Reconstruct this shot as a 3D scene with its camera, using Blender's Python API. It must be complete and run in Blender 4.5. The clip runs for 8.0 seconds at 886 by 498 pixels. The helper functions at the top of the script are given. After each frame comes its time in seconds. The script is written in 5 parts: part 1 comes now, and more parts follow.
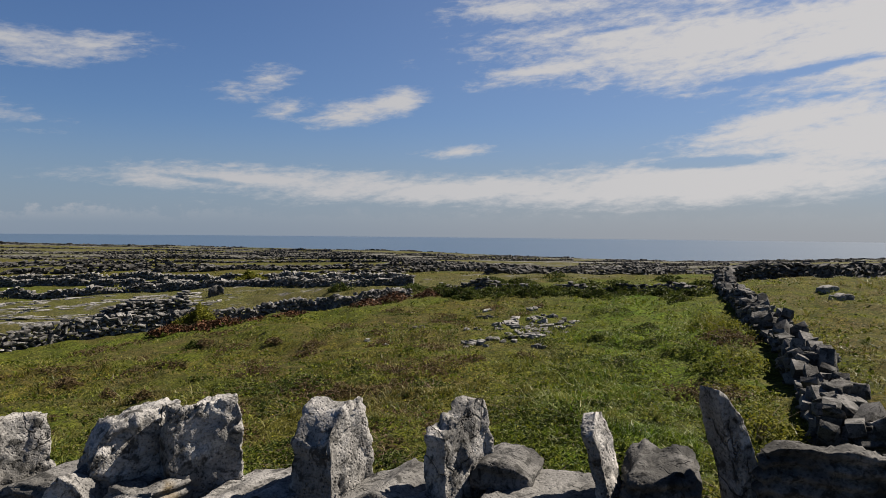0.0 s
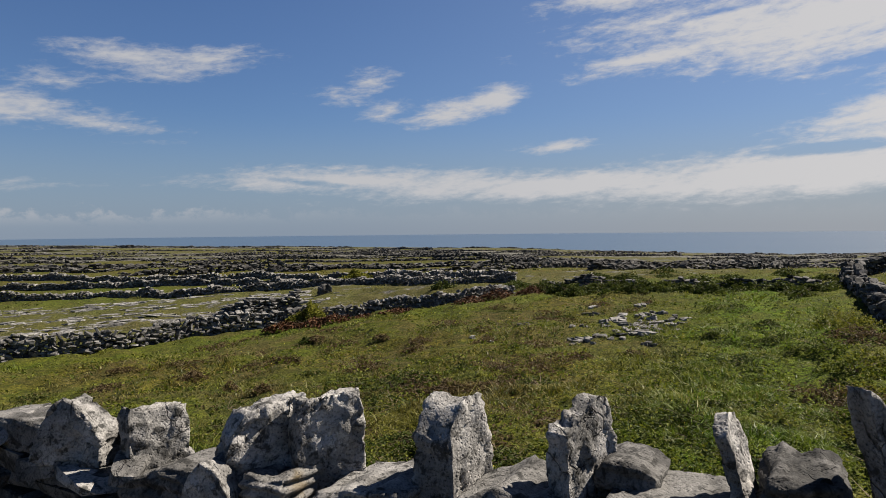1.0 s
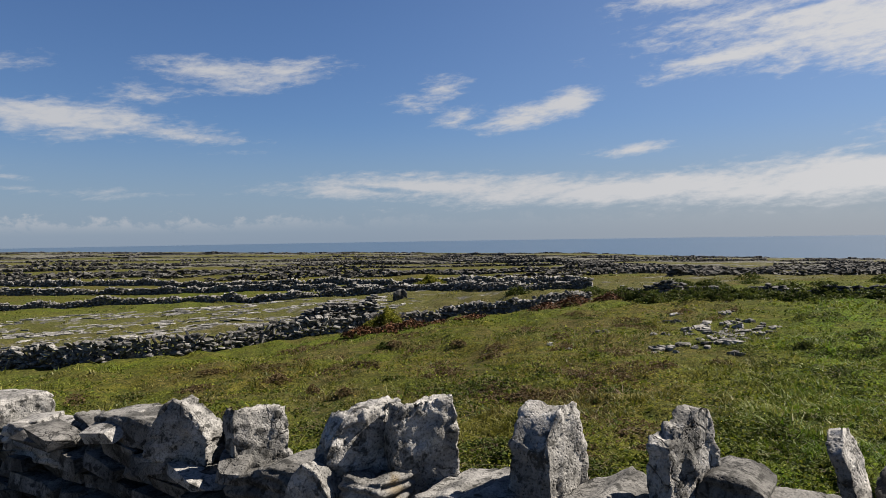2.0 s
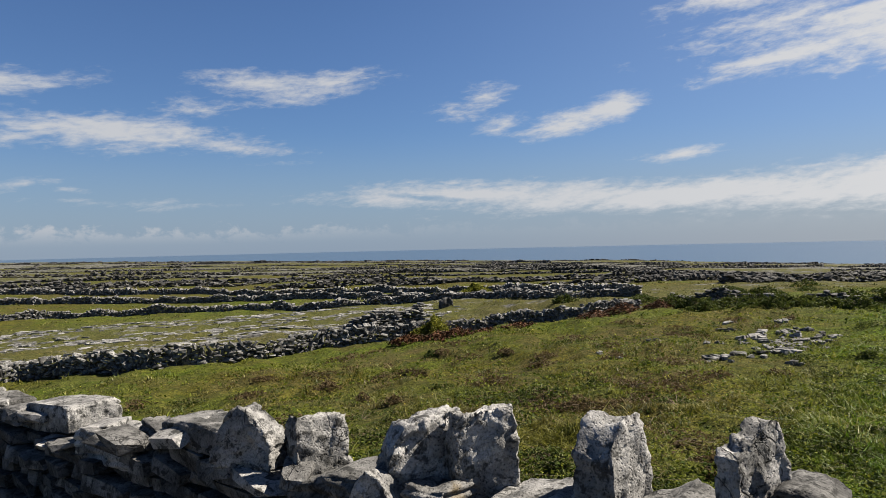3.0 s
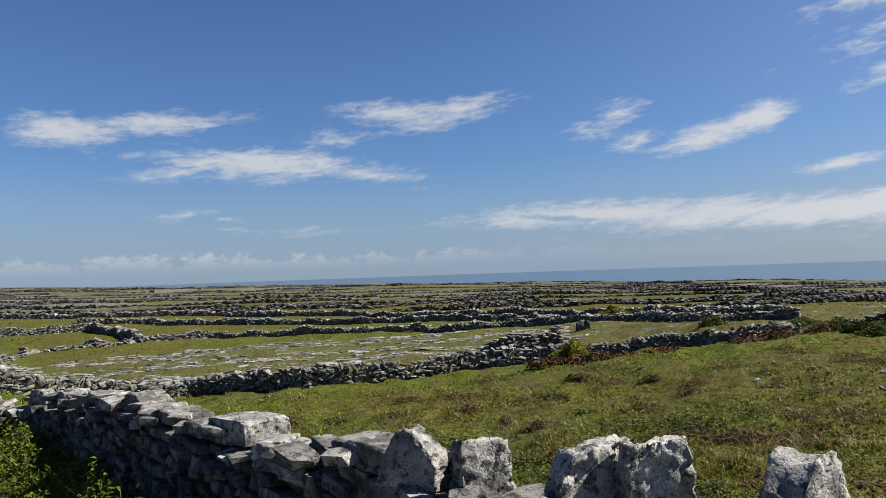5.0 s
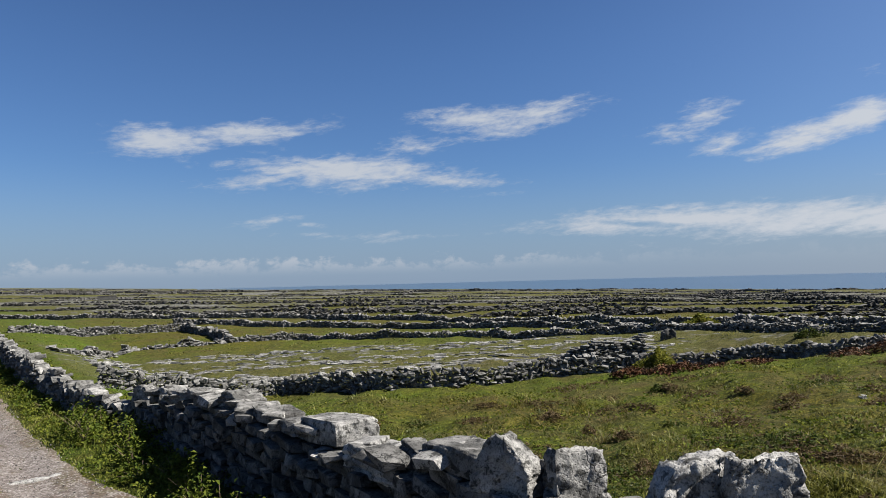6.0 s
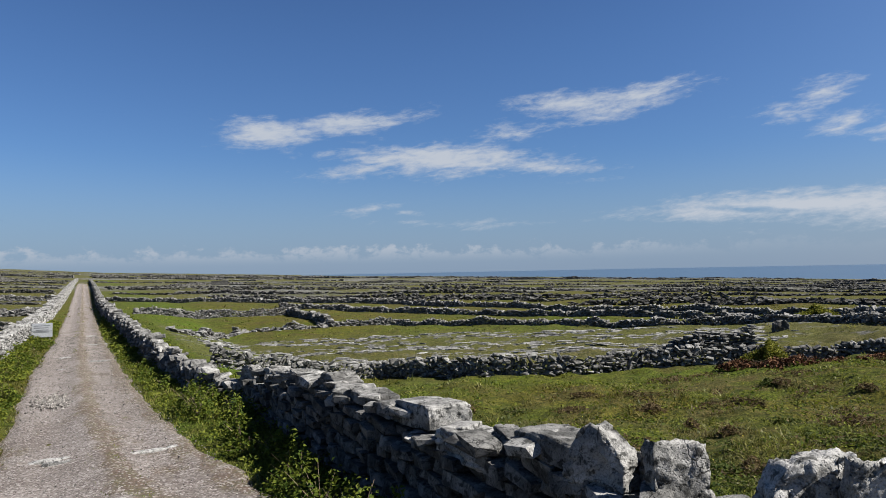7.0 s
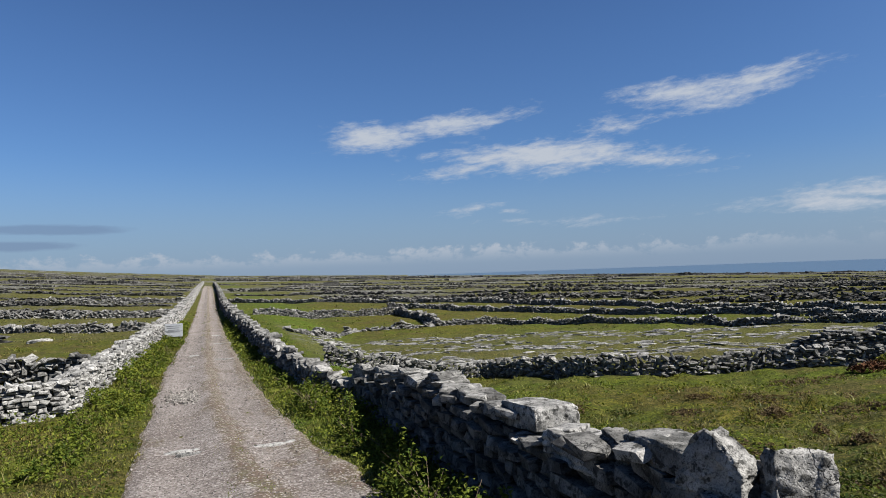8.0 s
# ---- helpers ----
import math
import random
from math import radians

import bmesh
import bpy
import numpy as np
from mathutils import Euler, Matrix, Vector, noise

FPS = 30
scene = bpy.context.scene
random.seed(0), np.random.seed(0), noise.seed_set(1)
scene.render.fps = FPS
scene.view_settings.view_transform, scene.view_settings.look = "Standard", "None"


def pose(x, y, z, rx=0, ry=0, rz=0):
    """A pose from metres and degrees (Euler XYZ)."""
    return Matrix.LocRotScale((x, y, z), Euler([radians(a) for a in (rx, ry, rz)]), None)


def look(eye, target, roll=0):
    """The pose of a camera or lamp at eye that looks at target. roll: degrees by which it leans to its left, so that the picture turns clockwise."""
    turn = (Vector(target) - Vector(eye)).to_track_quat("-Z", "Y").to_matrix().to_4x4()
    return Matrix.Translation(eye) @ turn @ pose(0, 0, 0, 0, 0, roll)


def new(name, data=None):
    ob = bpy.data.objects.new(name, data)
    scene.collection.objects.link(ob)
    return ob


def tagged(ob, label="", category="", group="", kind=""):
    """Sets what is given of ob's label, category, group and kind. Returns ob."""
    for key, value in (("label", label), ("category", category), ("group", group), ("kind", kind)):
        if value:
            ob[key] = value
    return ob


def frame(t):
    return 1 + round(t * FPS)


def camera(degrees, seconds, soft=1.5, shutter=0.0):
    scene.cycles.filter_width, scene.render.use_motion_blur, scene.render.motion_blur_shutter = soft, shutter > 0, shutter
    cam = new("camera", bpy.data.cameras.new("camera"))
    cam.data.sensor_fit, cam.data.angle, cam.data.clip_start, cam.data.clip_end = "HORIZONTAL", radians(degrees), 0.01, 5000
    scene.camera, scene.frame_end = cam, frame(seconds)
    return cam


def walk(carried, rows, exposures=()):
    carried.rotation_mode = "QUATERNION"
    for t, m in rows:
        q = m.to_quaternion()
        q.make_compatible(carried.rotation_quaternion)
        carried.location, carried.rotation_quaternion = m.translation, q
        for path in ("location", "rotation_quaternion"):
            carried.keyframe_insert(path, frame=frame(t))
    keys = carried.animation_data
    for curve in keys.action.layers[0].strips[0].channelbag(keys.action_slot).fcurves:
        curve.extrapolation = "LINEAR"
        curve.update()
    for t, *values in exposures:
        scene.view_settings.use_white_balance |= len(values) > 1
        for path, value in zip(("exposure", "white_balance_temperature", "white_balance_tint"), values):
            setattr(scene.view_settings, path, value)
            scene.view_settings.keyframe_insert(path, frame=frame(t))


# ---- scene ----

cam = camera(66.62, 8.0, soft=0.45)
# seconds, eye (x east of the lane, y along the lane, z up), turn
PATH = [
    (0.0, 0.287, -0.334, 2.249, 88.654, -0.583, -71.924),
    (0.5, 0.276, -0.293, 2.244, 88.492, 0.245, -66.395),
    (1.0, 0.269, -0.272, 2.243, 88.416, 0.569, -63.454),
    (1.5, 0.231, -0.239, 2.253, 88.583, 0.930, -60.712),
    (2.0, 0.194, -0.212, 2.260, 88.970, 0.893, -57.308),
    (3.5, 0.099, -0.155, 2.282, 90.222, 1.705, -51.538),
    (4.0, 0.066, -0.134, 2.290, 90.902, 2.003, -48.398),
    (4.5, 0.035, -0.117, 2.298, 91.372, 2.049, -45.376),
    (6.0, -0.066, -0.041, 2.307, 92.521, 1.452, -35.750),
    (6.5, -0.093, -0.040, 2.301, 92.312, 1.078, -31.954),
    (7.0, -0.006, 0.001, 2.286, 91.637, 1.171, -27.593),
    (7.5, 0.035, 0.005, 2.289, 91.221, 1.442, -22.829),
    (8.0, 0.001, -0.021, 2.306, 91.790, 2.119, -18.704),
]
EXPOSURES = [(0.0, 1.02, 6960, 13), (2.0, 1.17, 6850, 12), (4.5, 1.33, 6680, 10), (6.0, 1.25, 6400, 10), (8.0, 1.20, 6280, 10)]
walk(cam, [(t, pose(x, y, z, rx, ry, rz)) for t, x, y, z, rx, ry, rz in PATH], EXPOSURES)

# ---- node helpers ----


class Nodes:
    """Short hand for building a node tree."""

    def __init__(self, tree):
        self.tree = tree
        tree.nodes.clear()

    def add(self, kind, **values):
        n = self.tree.nodes.new(kind)
        for key, value in values.items():
            setattr(n, key, value)
        return n

    def put(self, socket, value):
        if isinstance(value, bpy.types.NodeSocket):
            self.tree.links.new(value, socket)
        elif value is not None:
            socket.default_value = value

    def math(self, op, a, b=None, c=None, clamp=False):
        n = self.add("ShaderNodeMath", operation=op, use_clamp=clamp)
        for i, v in enumerate((a, b, c)):
            self.put(n.inputs[i], v)
        return n.outputs[0]

    def noise(self, vector, scale, detail=4.0, rough=0.55, warp=0.0):
        n = self.add("ShaderNodeTexNoise")
        self.put(n.inputs["Vector"], vector)
        for key, v in (("Scale", scale), ("Detail", detail), ("Roughness", rough), ("Distortion", warp)):
            self.put(n.inputs[key], v)
        return n.outputs["Fac"]

    def voronoi(self, vector, scale, feature="F1", out="Distance"):
        n = self.add("ShaderNodeTexVoronoi", feature=feature)
        self.put(n.inputs["Vector"], vector)
        n.inputs["Scale"].default_value = scale
        return n.outputs[out]

    def ramp(self, value, lo, hi, a=0.0, b=1.0):
        n = self.add("ShaderNodeMapRange", interpolation_type="SMOOTHSTEP")
        for i, v in enumerate((value, lo, hi, a, b)):
            self.put(n.inputs[i], v)
        return n.outputs[0]

    def mix(self, fac, a, b, blend="MIX"):
        n = self.add("ShaderNodeMix", data_type="RGBA", blend_type=blend)
        self.put(n.inputs[0], fac)
        for i, v in ((6, a), (7, b)):
            self.put(n.inputs[i], (*v, 1.0) if isinstance(v, tuple) and len(v) == 3 else v)
        return n.outputs[2]

    def bump(self, height, strength, distance, normal=None):
        n = self.add("ShaderNodeBump")
        self.put(n.inputs["Height"], height)
        n.inputs["Strength"].default_value, n.inputs["Distance"].default_value = strength, distance
        self.put(n.inputs["Normal"], normal)
        return n.outputs[0]


# ---- sky and sun ----
SUN_AZ, SUN_EL = 130.0, 46.0   # clockwise from the lane's direction
world = bpy.data.worlds.new("sky")
scene.world = world
world.use_nodes = True
W = Nodes(world.node_tree)
sky = W.add("ShaderNodeTexSky", sky_type="NISHITA", sun_disc=False, sun_elevation=radians(SUN_EL), sun_rotation=radians(SUN_AZ),
            altitude=30.0, air_density=1.0, dust_density=0.6, ozone_density=2.0)
way = W.add("ShaderNodeTexCoord").outputs["Generated"]
sep = W.add("ShaderNodeSeparateXYZ")
W.put(sep.inputs[0], way)
az = W.math("MULTIPLY", W.math("ARCTAN2", sep.outputs[0], sep.outputs[1]), 57.29578)
el = W.math("MULTIPLY", W.math("ARCSINE", sep.outputs[2]), 57.29578)


def field(scale_u, scale_v, tilt, detail, rough, warp):
    """Cloud noise drawn out along a direction that rises to the right by tilt degrees."""
    c, q = math.cos(radians(tilt)), math.sin(radians(tilt))
    v = W.add("ShaderNodeCombineXYZ")
    W.put(v.inputs[0], W.math("MULTIPLY", W.math("ADD", W.math("MULTIPLY", az, c), W.math("MULTIPLY", el, q)), scale_u))
    W.put(v.inputs[1], W.math("MULTIPLY", W.math("SUBTRACT", W.math("MULTIPLY", el, c), W.math("MULTIPLY", az, q)), scale_v))
    return W.math("SUBTRACT", W.noise(v.outputs[0], 1.0, detail, rough, warp), 0.5)


def bank(a, e, wide, tall, tilt=0.0, weight=1.0):
    """A patch of cloud round an azimuth and an elevation; tilt in degrees, rising to the right."""
    c, q = math.cos(radians(tilt)), math.sin(radians(tilt))
    da, de = W.math("SUBTRACT", az, a), W.math("SUBTRACT", el, e)
    u = W.math("ADD", W.math("MULTIPLY", da, c / wide), W.math("MULTIPLY", de, q / wide))
    v = W.math("SUBTRACT", W.math("MULTIPLY", de, c / tall), W.math("MULTIPLY", da, q / tall))
    d2 = W.math("ADD", W.math("MULTIPLY", u, u), W.math("MULTIPLY", v, v))
    return W.math("MULTIPLY", W.math("SUBTRACT", 1.0, W.math("SQRT", d2)), weight)


def together(rows):
    total = None
    for row in rows:
        total = bank(*row) if total is None else W.math("MAXIMUM", total, bank(*row))
    return total


# azimuth, elevation, half width, half height, tilt, weight
CLOUDS = [
    (13.0, 11.3, 6.0, 1.5, 3, 1.15), (20.0, 12.3, 8.0, 1.2, 7, 0.85), (27.5, 9.1, 11.0, 1.8, -2, 1.15), (36.5, 8.3, 7.5, 1.0, -6, 0.8), (21.5, 8.6, 5.5, 0.9, 5, 0.7),
    (34.5, 11.3, 6.0, 0.9, 8, 0.55), (39.5, 13.2, 7.5, 1.5, -2, 0.95), (44.5, 13.5, 5.5, 1.3, 5, 0.9), (22.0, 5.2, 3.6, 0.5, 6, 0.7), (24.5, 4.8, 2.2, 0.35, 0, 0.7), (29.0, 3.7, 7.0, 0.45, -1, 0.5),
    (57.4, 12.4, 2.6, 1.2, 10, 0.9), (58.9, 10.1, 2.8, 1.0, 5, 0.9), (55.5, 11.2, 2.8, 1.0, 0, 0.4), (64.0, 9.9, 4.8, 1.3, 8, 1.2), (68.0, 10.9, 3.5, 1.3, 12, 1.25), (73.0, 6.8, 3.6, 0.55, 5, 0.75),
    (57.0, 4.3, 17.5, 1.3, 0, 1.35), (73.0, 3.7, 24.0, 1.5, 1, 1.4), (92.0, 4.2, 24.0, 2.4, 3, 1.7), (106.0, 7.5, 19.0, 3.6, 8, 1.6), (99.0, 8.6, 11.0, 1.7, 10, 1.5),
    (92.0, 14.9, 20.0, 3.8, -2, 1.45), (79.0, 18.3, 9.0, 1.5, 4, 1.15), (80.5, 13.4, 8.0, 1.3, 8, 1.1), (106.0, 14.5, 22.0, 5.5, 0, 1.5), (126.0, 14.0, 24.0, 10.0, 0, 1.6), (94.0, 20.0, 19.0, 3.6, 0, 1.4),
]
HOLES = [(93.6, 5.8, 6.5, 0.6, 2, 1.5), (85.0, 16.3, 7.0, 0.5, 8, 0.5), (100.0, 12.3, 9.0, 0.6, 6, 0.8), (52.0, 4.1, 4.5, 0.35, -5, 0.9)]
cover = W.math("SUBTRACT", together(CLOUDS), W.math("MAXIMUM", together(HOLES), 0.0))
texture = W.math("ADD", W.math("MULTIPLY", field(0.17, 0.72, 4, 10.0, 0.62, 0.35), 2.0), W.math("MULTIPLY", field(0.8, 2.4, 5, 7.0, 0.62, 0.3), 1.25))
veil = W.math("MULTIPLY", W.ramp(W.math("ADD", cover, texture), 0.0, 1.1), 0.97)
gloom = W.math("MULTIPLY", W.ramp(W.math("ADD", together([(-11.4, 4.0, 6.0, 0.5, 0, 1.2), (-13.5, 2.8, 5.0, 0.45, 0, 1.1)]), field(0.3, 1.6, 0, 6.0, 0.6, 0.2)), 0.0, 0.6), 0.55)
heaps = field(0.55, 0.85, 0, 6.0, 0.58, 0.25)
crest = W.math("ADD", 1.75, W.math("ADD", W.math("MULTIPLY", heaps, 4.2), W.math("MULTIPLY", field(2.2, 2.6, 0, 6.0, 0.6, 0.0), 1.2)))
cumulus = W.math("MULTIPLY", W.ramp(W.math("SUBTRACT", crest, el), -0.1, 0.8), W.ramp(el, 0.4, 2.2, 0.05, 0.85))
cumulus = W.math("MULTIPLY", cumulus, W.ramp(az, 60.0, 30.0, 0.15, 1.0))
haze = W.ramp(el, 0.0, 10.0, 0.74, 0.0)
bright = W.ramp(az, 40.0, 110.0, 0.0, 1.0)
cloud_tone = W.mix(bright, (5.5, 5.85, 6.4), (6.9, 7.15, 7.5))
haze_tone = W.mix(bright, (2.7, 3.6, 5.0), (3.9, 4.2, 4.8))
tone = W.mix(haze, W.mix(1.0, sky.outputs[0], (0.51, 0.71, 1.0), "MULTIPLY"), haze_tone)
# the air whitens towards the sun
tone = W.mix(W.math("MULTIPLY", bright, 0.3), tone, (3.0, 3.6, 4.5))
# the clear sky deepens towards the zenith
deep = W.ramp(el, 17.0, 48.0, 0.0, 0.9)
tone = W.mix(deep, tone, (0.35, 0.75, 1.9))
tone = W.mix(cumulus, tone, (5.0, 5.4, 6.0))
tone = W.mix(gloom, tone, (1.7, 2.4, 3.8))
tone = W.mix(veil, tone, cloud_tone)
back = W.add("ShaderNodeBackground")
W.put(back.inputs[0], tone)
back.inputs[1].default_value = 0.042
W.put(W.add("ShaderNodeOutputWorld").inputs[0], back.outputs[0])

sun_data = bpy.data.lights.new("sun", "SUN")
sun_data.energy, sun_data.angle, sun_data.color = 5.0, radians(0.53), (1.0, 0.95, 0.87)
sun = new("sun", sun_data)
sa, se = radians(SUN_AZ), radians(SUN_EL)
sun.matrix_world = look((0, 0, 0), (-math.sin(sa) * math.cos(se), -math.cos(sa) * math.cos(se), -math.sin(se)))

# ---- materials ----


def material(name, build, leafy=0.0):
    """leafy: the share of light that passes through, for blades and leaves."""
    m = bpy.data.materials.new(name)
    m.use_nodes = True
    n = Nodes(m.node_tree)
    shader = n.add("ShaderNodeBsdfPrincipled")
    end = shader.outputs[0]
    if leafy:
        both, thin = n.add("ShaderNodeMixShader"), n.add("ShaderNodeBsdfTranslucent")
        both.inputs[0].default_value = leafy
        n.put(both.inputs[1], end)
        n.put(both.inputs[2], thin.outputs[0])
        end = both.outputs[0]
    n.put(n.add("ShaderNodeOutputMaterial").inputs[0], end)
    place = n.add("ShaderNodeNewGeometry")
    build(n, shader, place.outputs["Position"], place.outputs["Random Per Island"])
    if leafy and shader.inputs["Base Color"].links:
        n.put(thin.inputs[0], shader.inputs["Base Color"].links[0].from_socket)
    return m


def limestone(pale, grey, dark, relief=1.0, single=True, spread=0.85, grain=1.0):
    """Weathered limestone: pale lichen crust, grey body, dark blotches and pits; single: each stone is an object."""
    def build(n, shader, p, island):
        chance = n.add("ShaderNodeObjectInfo").outputs["Random"] if single else island
        shift = n.add("ShaderNodeVectorMath", operation="ADD")
        n.put(shift.inputs[0], p)
        n.put(shift.inputs[1], n.math("MULTIPLY", chance, 37.0))
        q = shift.outputs[0]
        broad, blotch, fine = n.noise(q, 4.0, 6, 0.65), n.noise(q, 17 * grain, 6, 0.66, 0.5), n.noise(q, 95 * grain, 5, 0.65)
        pits = n.voronoi(q, 62.0 * grain)
        c = n.mix(n.ramp(broad, 0.38, 0.60), grey, pale)
        c = n.mix(n.ramp(blotch, 0.50, 0.62, 0.0, 0.85), c, dark)
        c = n.mix(n.ramp(n.noise(q, 8, 6, 0.65, 0.3), 0.57, 0.66, 0.0, 0.85), c, tuple(min(1.0, v * 1.3) for v in pale))
        c = n.mix(n.ramp(fine, 0.47, 0.64, 0.0, 0.5), c, dark)
        c = n.mix(n.math("MULTIPLY", n.ramp(pits, 0.10, 0.30, 1.0, 0.0), n.ramp(broad, 0.6, 0.42, 0.0, 0.8)), c, dark)
        bent = n.add("ShaderNodeVectorMath", operation="ADD")
        n.put(bent.inputs[0], q)
        n.put(bent.inputs[1], n.math("MULTIPLY", n.noise(q, 7, 4), 0.22))
        cracks = n.ramp(n.voronoi(bent.outputs[0], 5.5, "DISTANCE_TO_EDGE"), 0.0, 0.022, 1.0, 0.0)
        cracks = n.math("MULTIPLY", cracks, n.ramp(n.noise(q, 2.7, 3), 0.52, 0.62))
        c = n.mix(n.math("MULTIPLY", cracks, 0.7), c, tuple(v * 0.4 for v in dark))
        c = n.mix(n.ramp(n.noise(q, 2.2, 4), 0.70, 0.78, 0.0, 0.35), c, (0.26, 0.19, 0.09))
        grade = n.add("ShaderNodeHueSaturation")
        n.put(grade.inputs["Value"], n.math("ADD", 0.975 - spread / 2, n.math("MULTIPLY", chance, spread)))
        n.put(grade.inputs["Color"], c)
        n.put(shader.inputs["Base Color"], grade.outputs[0])
        shader.inputs["Roughness"].default_value = 0.93
        shader.inputs["Specular IOR Level"].default_value = 0.2
        hollow = n.math("ADD", n.math("MULTIPLY", n.ramp(pits, 0.05, 0.4), 0.3), n.math("MULTIPLY", cracks, -0.8))
        height = n.math("ADD", n.math("ADD", n.math("MULTIPLY", fine, 0.35), hollow), n.math("ADD", n.math("MULTIPLY", broad, 0.9), n.math("MULTIPLY", blotch, 0.9)))
        n.put(shader.inputs["Normal"], n.bump(height, 1.0, 0.009 * relief))
    return build


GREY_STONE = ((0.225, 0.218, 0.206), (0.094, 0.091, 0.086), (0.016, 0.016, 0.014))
# same stone, darker: the shade on wall faces is put into its colour
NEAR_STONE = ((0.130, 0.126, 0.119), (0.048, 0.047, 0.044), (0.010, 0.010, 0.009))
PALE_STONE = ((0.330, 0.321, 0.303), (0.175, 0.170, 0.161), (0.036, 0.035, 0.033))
STONE = material("limestone", limestone(*GREY_STONE, 1.2))
STONE_JOINED = material("limestone_rubble", limestone(*GREY_STONE, 1.2, False))
STONE_NEAR = material("shade_darkened_limestone", limestone(*NEAR_STONE, 1.4, True, 0.7, 0.8))
STONE_NEAR_JOINED = material("shade_darkened_rubble", limestone(*NEAR_STONE, 1.4, False, 0.7, 0.8))
GRAVEL = material("limestone_gravel", limestone((0.225, 0.208, 0.190), (0.135, 0.124, 0.112), (0.060, 0.054, 0.048), 0.3, False))
# paler copy for the coping: sunlight on the slabs is put into its colour
STONE_COPING = material("sun_toned_coping_limestone", limestone((0.335, 0.325, 0.308), (0.150, 0.146, 0.138), (0.018, 0.018, 0.016), 1.6, True, 0.35, 0.95))
# darker copy: shadow in the gaps of far walls is put into its colour
STONE_FAR = material("gap_shaded_limestone", limestone((0.105, 0.101, 0.094), (0.046, 0.044, 0.041), (0.016, 0.016, 0.014), 1.0, False, 1.1))
STONE_PALE = material("pale_limestone", limestone(*PALE_STONE, 1.0, True, 0.6))
STONE_PALE_JOINED = material("pale_limestone_rubble", limestone(*PALE_STONE, 1.0, False, 0.6))


def turf_tone(n, p):
    """Green where the sward is lush, olive and brown where it is heathy; the same over ground and blades."""
    lush = n.add("ShaderNodeAttribute", attribute_name="lush").outputs["Fac"]
    wide, mid = n.noise(p, 0.23, 5, 0.6), n.noise(p, 1.1, 5, 0.6)
    c = n.mix(n.ramp(wide, 0.38, 0.60), (0.140, 0.114, 0.022), (0.108, 0.118, 0.016))
    c = n.mix(n.ramp(n.noise(p, 0.42, 6, 0.62, 0.5), 0.50, 0.60, 0.0, 0.7), c, (0.118, 0.083, 0.040))
    c = n.mix(n.ramp(mid, 0.48, 0.60, 0.0, 0.75), c, (0.118, 0.085, 0.034))
    c = n.mix(n.ramp(n.noise(p, 2.6, 5, 0.65), 0.53, 0.64, 0.0, 0.75), c, (0.034, 0.048, 0.007))
    pave = n.add("ShaderNodeAttribute", attribute_name="pave").outputs["Fac"]
    c = n.mix(n.math("MULTIPLY", lush, n.ramp(mid, 0.7, 0.4, 0.55, 0.95)), c, n.mix(n.ramp(n.noise(p, 1.9, 4), 0.4, 0.62), (0.076, 0.146, 0.008), (0.120, 0.168, 0.014)))
    return n.mix(n.math("MULTIPLY", pave, 1.1), c, (0.135, 0.120, 0.050))


def ground_mat(n, shader, p, island):
    c = turf_tone(n, p)
    fine = n.noise(p, 9.0, 6, 0.7)
    # dark mottling puts the shade between tufts into the ground colour
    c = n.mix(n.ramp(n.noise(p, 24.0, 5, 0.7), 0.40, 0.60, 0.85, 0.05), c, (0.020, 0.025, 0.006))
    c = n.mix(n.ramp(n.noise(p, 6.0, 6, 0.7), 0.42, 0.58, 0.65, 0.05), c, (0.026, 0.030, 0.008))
    pave = n.add("ShaderNodeAttribute", attribute_name="pave").outputs["Fac"]
    # far turf has no blades: their self-shade is given as darker colour
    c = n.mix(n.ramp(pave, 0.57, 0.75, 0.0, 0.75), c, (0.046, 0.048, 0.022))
    flecks = n.noise(p, 0.55, 8, 0.72, 0.6)
    rock = n.ramp(n.math("ADD", flecks, n.math("MULTIPLY", n.math("SUBTRACT", pave, 0.5), 0.36)), 0.55, 0.65)
    stone = n.mix(n.ramp(n.noise(p, 3.0, 6, 0.7), 0.4, 0.6), (0.060, 0.059, 0.055), (0.190, 0.184, 0.172))
    stone = n.mix(n.ramp(n.noise(p, 1.2, 7, 0.75), 0.50, 0.60, 0.0, 0.8), stone, (0.030, 0.030, 0.024))
    n.put(shader.inputs["Base Color"], n.mix(rock, c, stone))
    shader.inputs["Roughness"].default_value = 0.95
    shader.inputs["Specular IOR Level"].default_value = 0.05
    n.put(shader.inputs["Normal"], n.bump(n.math("ADD", fine, n.noise(p, 2.0, 5)), 0.8, 0.12))


def grass_mat(n, shader, p, island):
    c = turf_tone(n, p)
    island = n.add("ShaderNodeAttribute", attribute_name="tone").outputs["Fac"]
    c = n.mix(n.ramp(island, 0.58, 1.0, 0.0, 0.9), c, (0.195, 0.185, 0.045))
    c = n.mix(n.ramp(island, 0.40, 0.05, 0.0, 0.8), c, (0.024, 0.042, 0.004))
    n.put(shader.inputs["Base Color"], c)
    shader.inputs["Roughness"].default_value = 0.5
    shader.inputs["Specular IOR Level"].default_value = 0.25


def leaf_mat(lo, hi):
    def build(n, shader, p, island):
        c = n.mix(island, lo, hi)
        c = n.mix(n.ramp(n.noise(p, 30, 3), 0.45, 0.7, 0.0, 0.4), c, tuple(v * 0.5 for v in lo))
        n.put(shader.inputs["Base Color"], c)
        shader.inputs["Roughness"].default_value = 0.7
        shader.inputs["Specular IOR Level"].default_value = 0.12
    return build


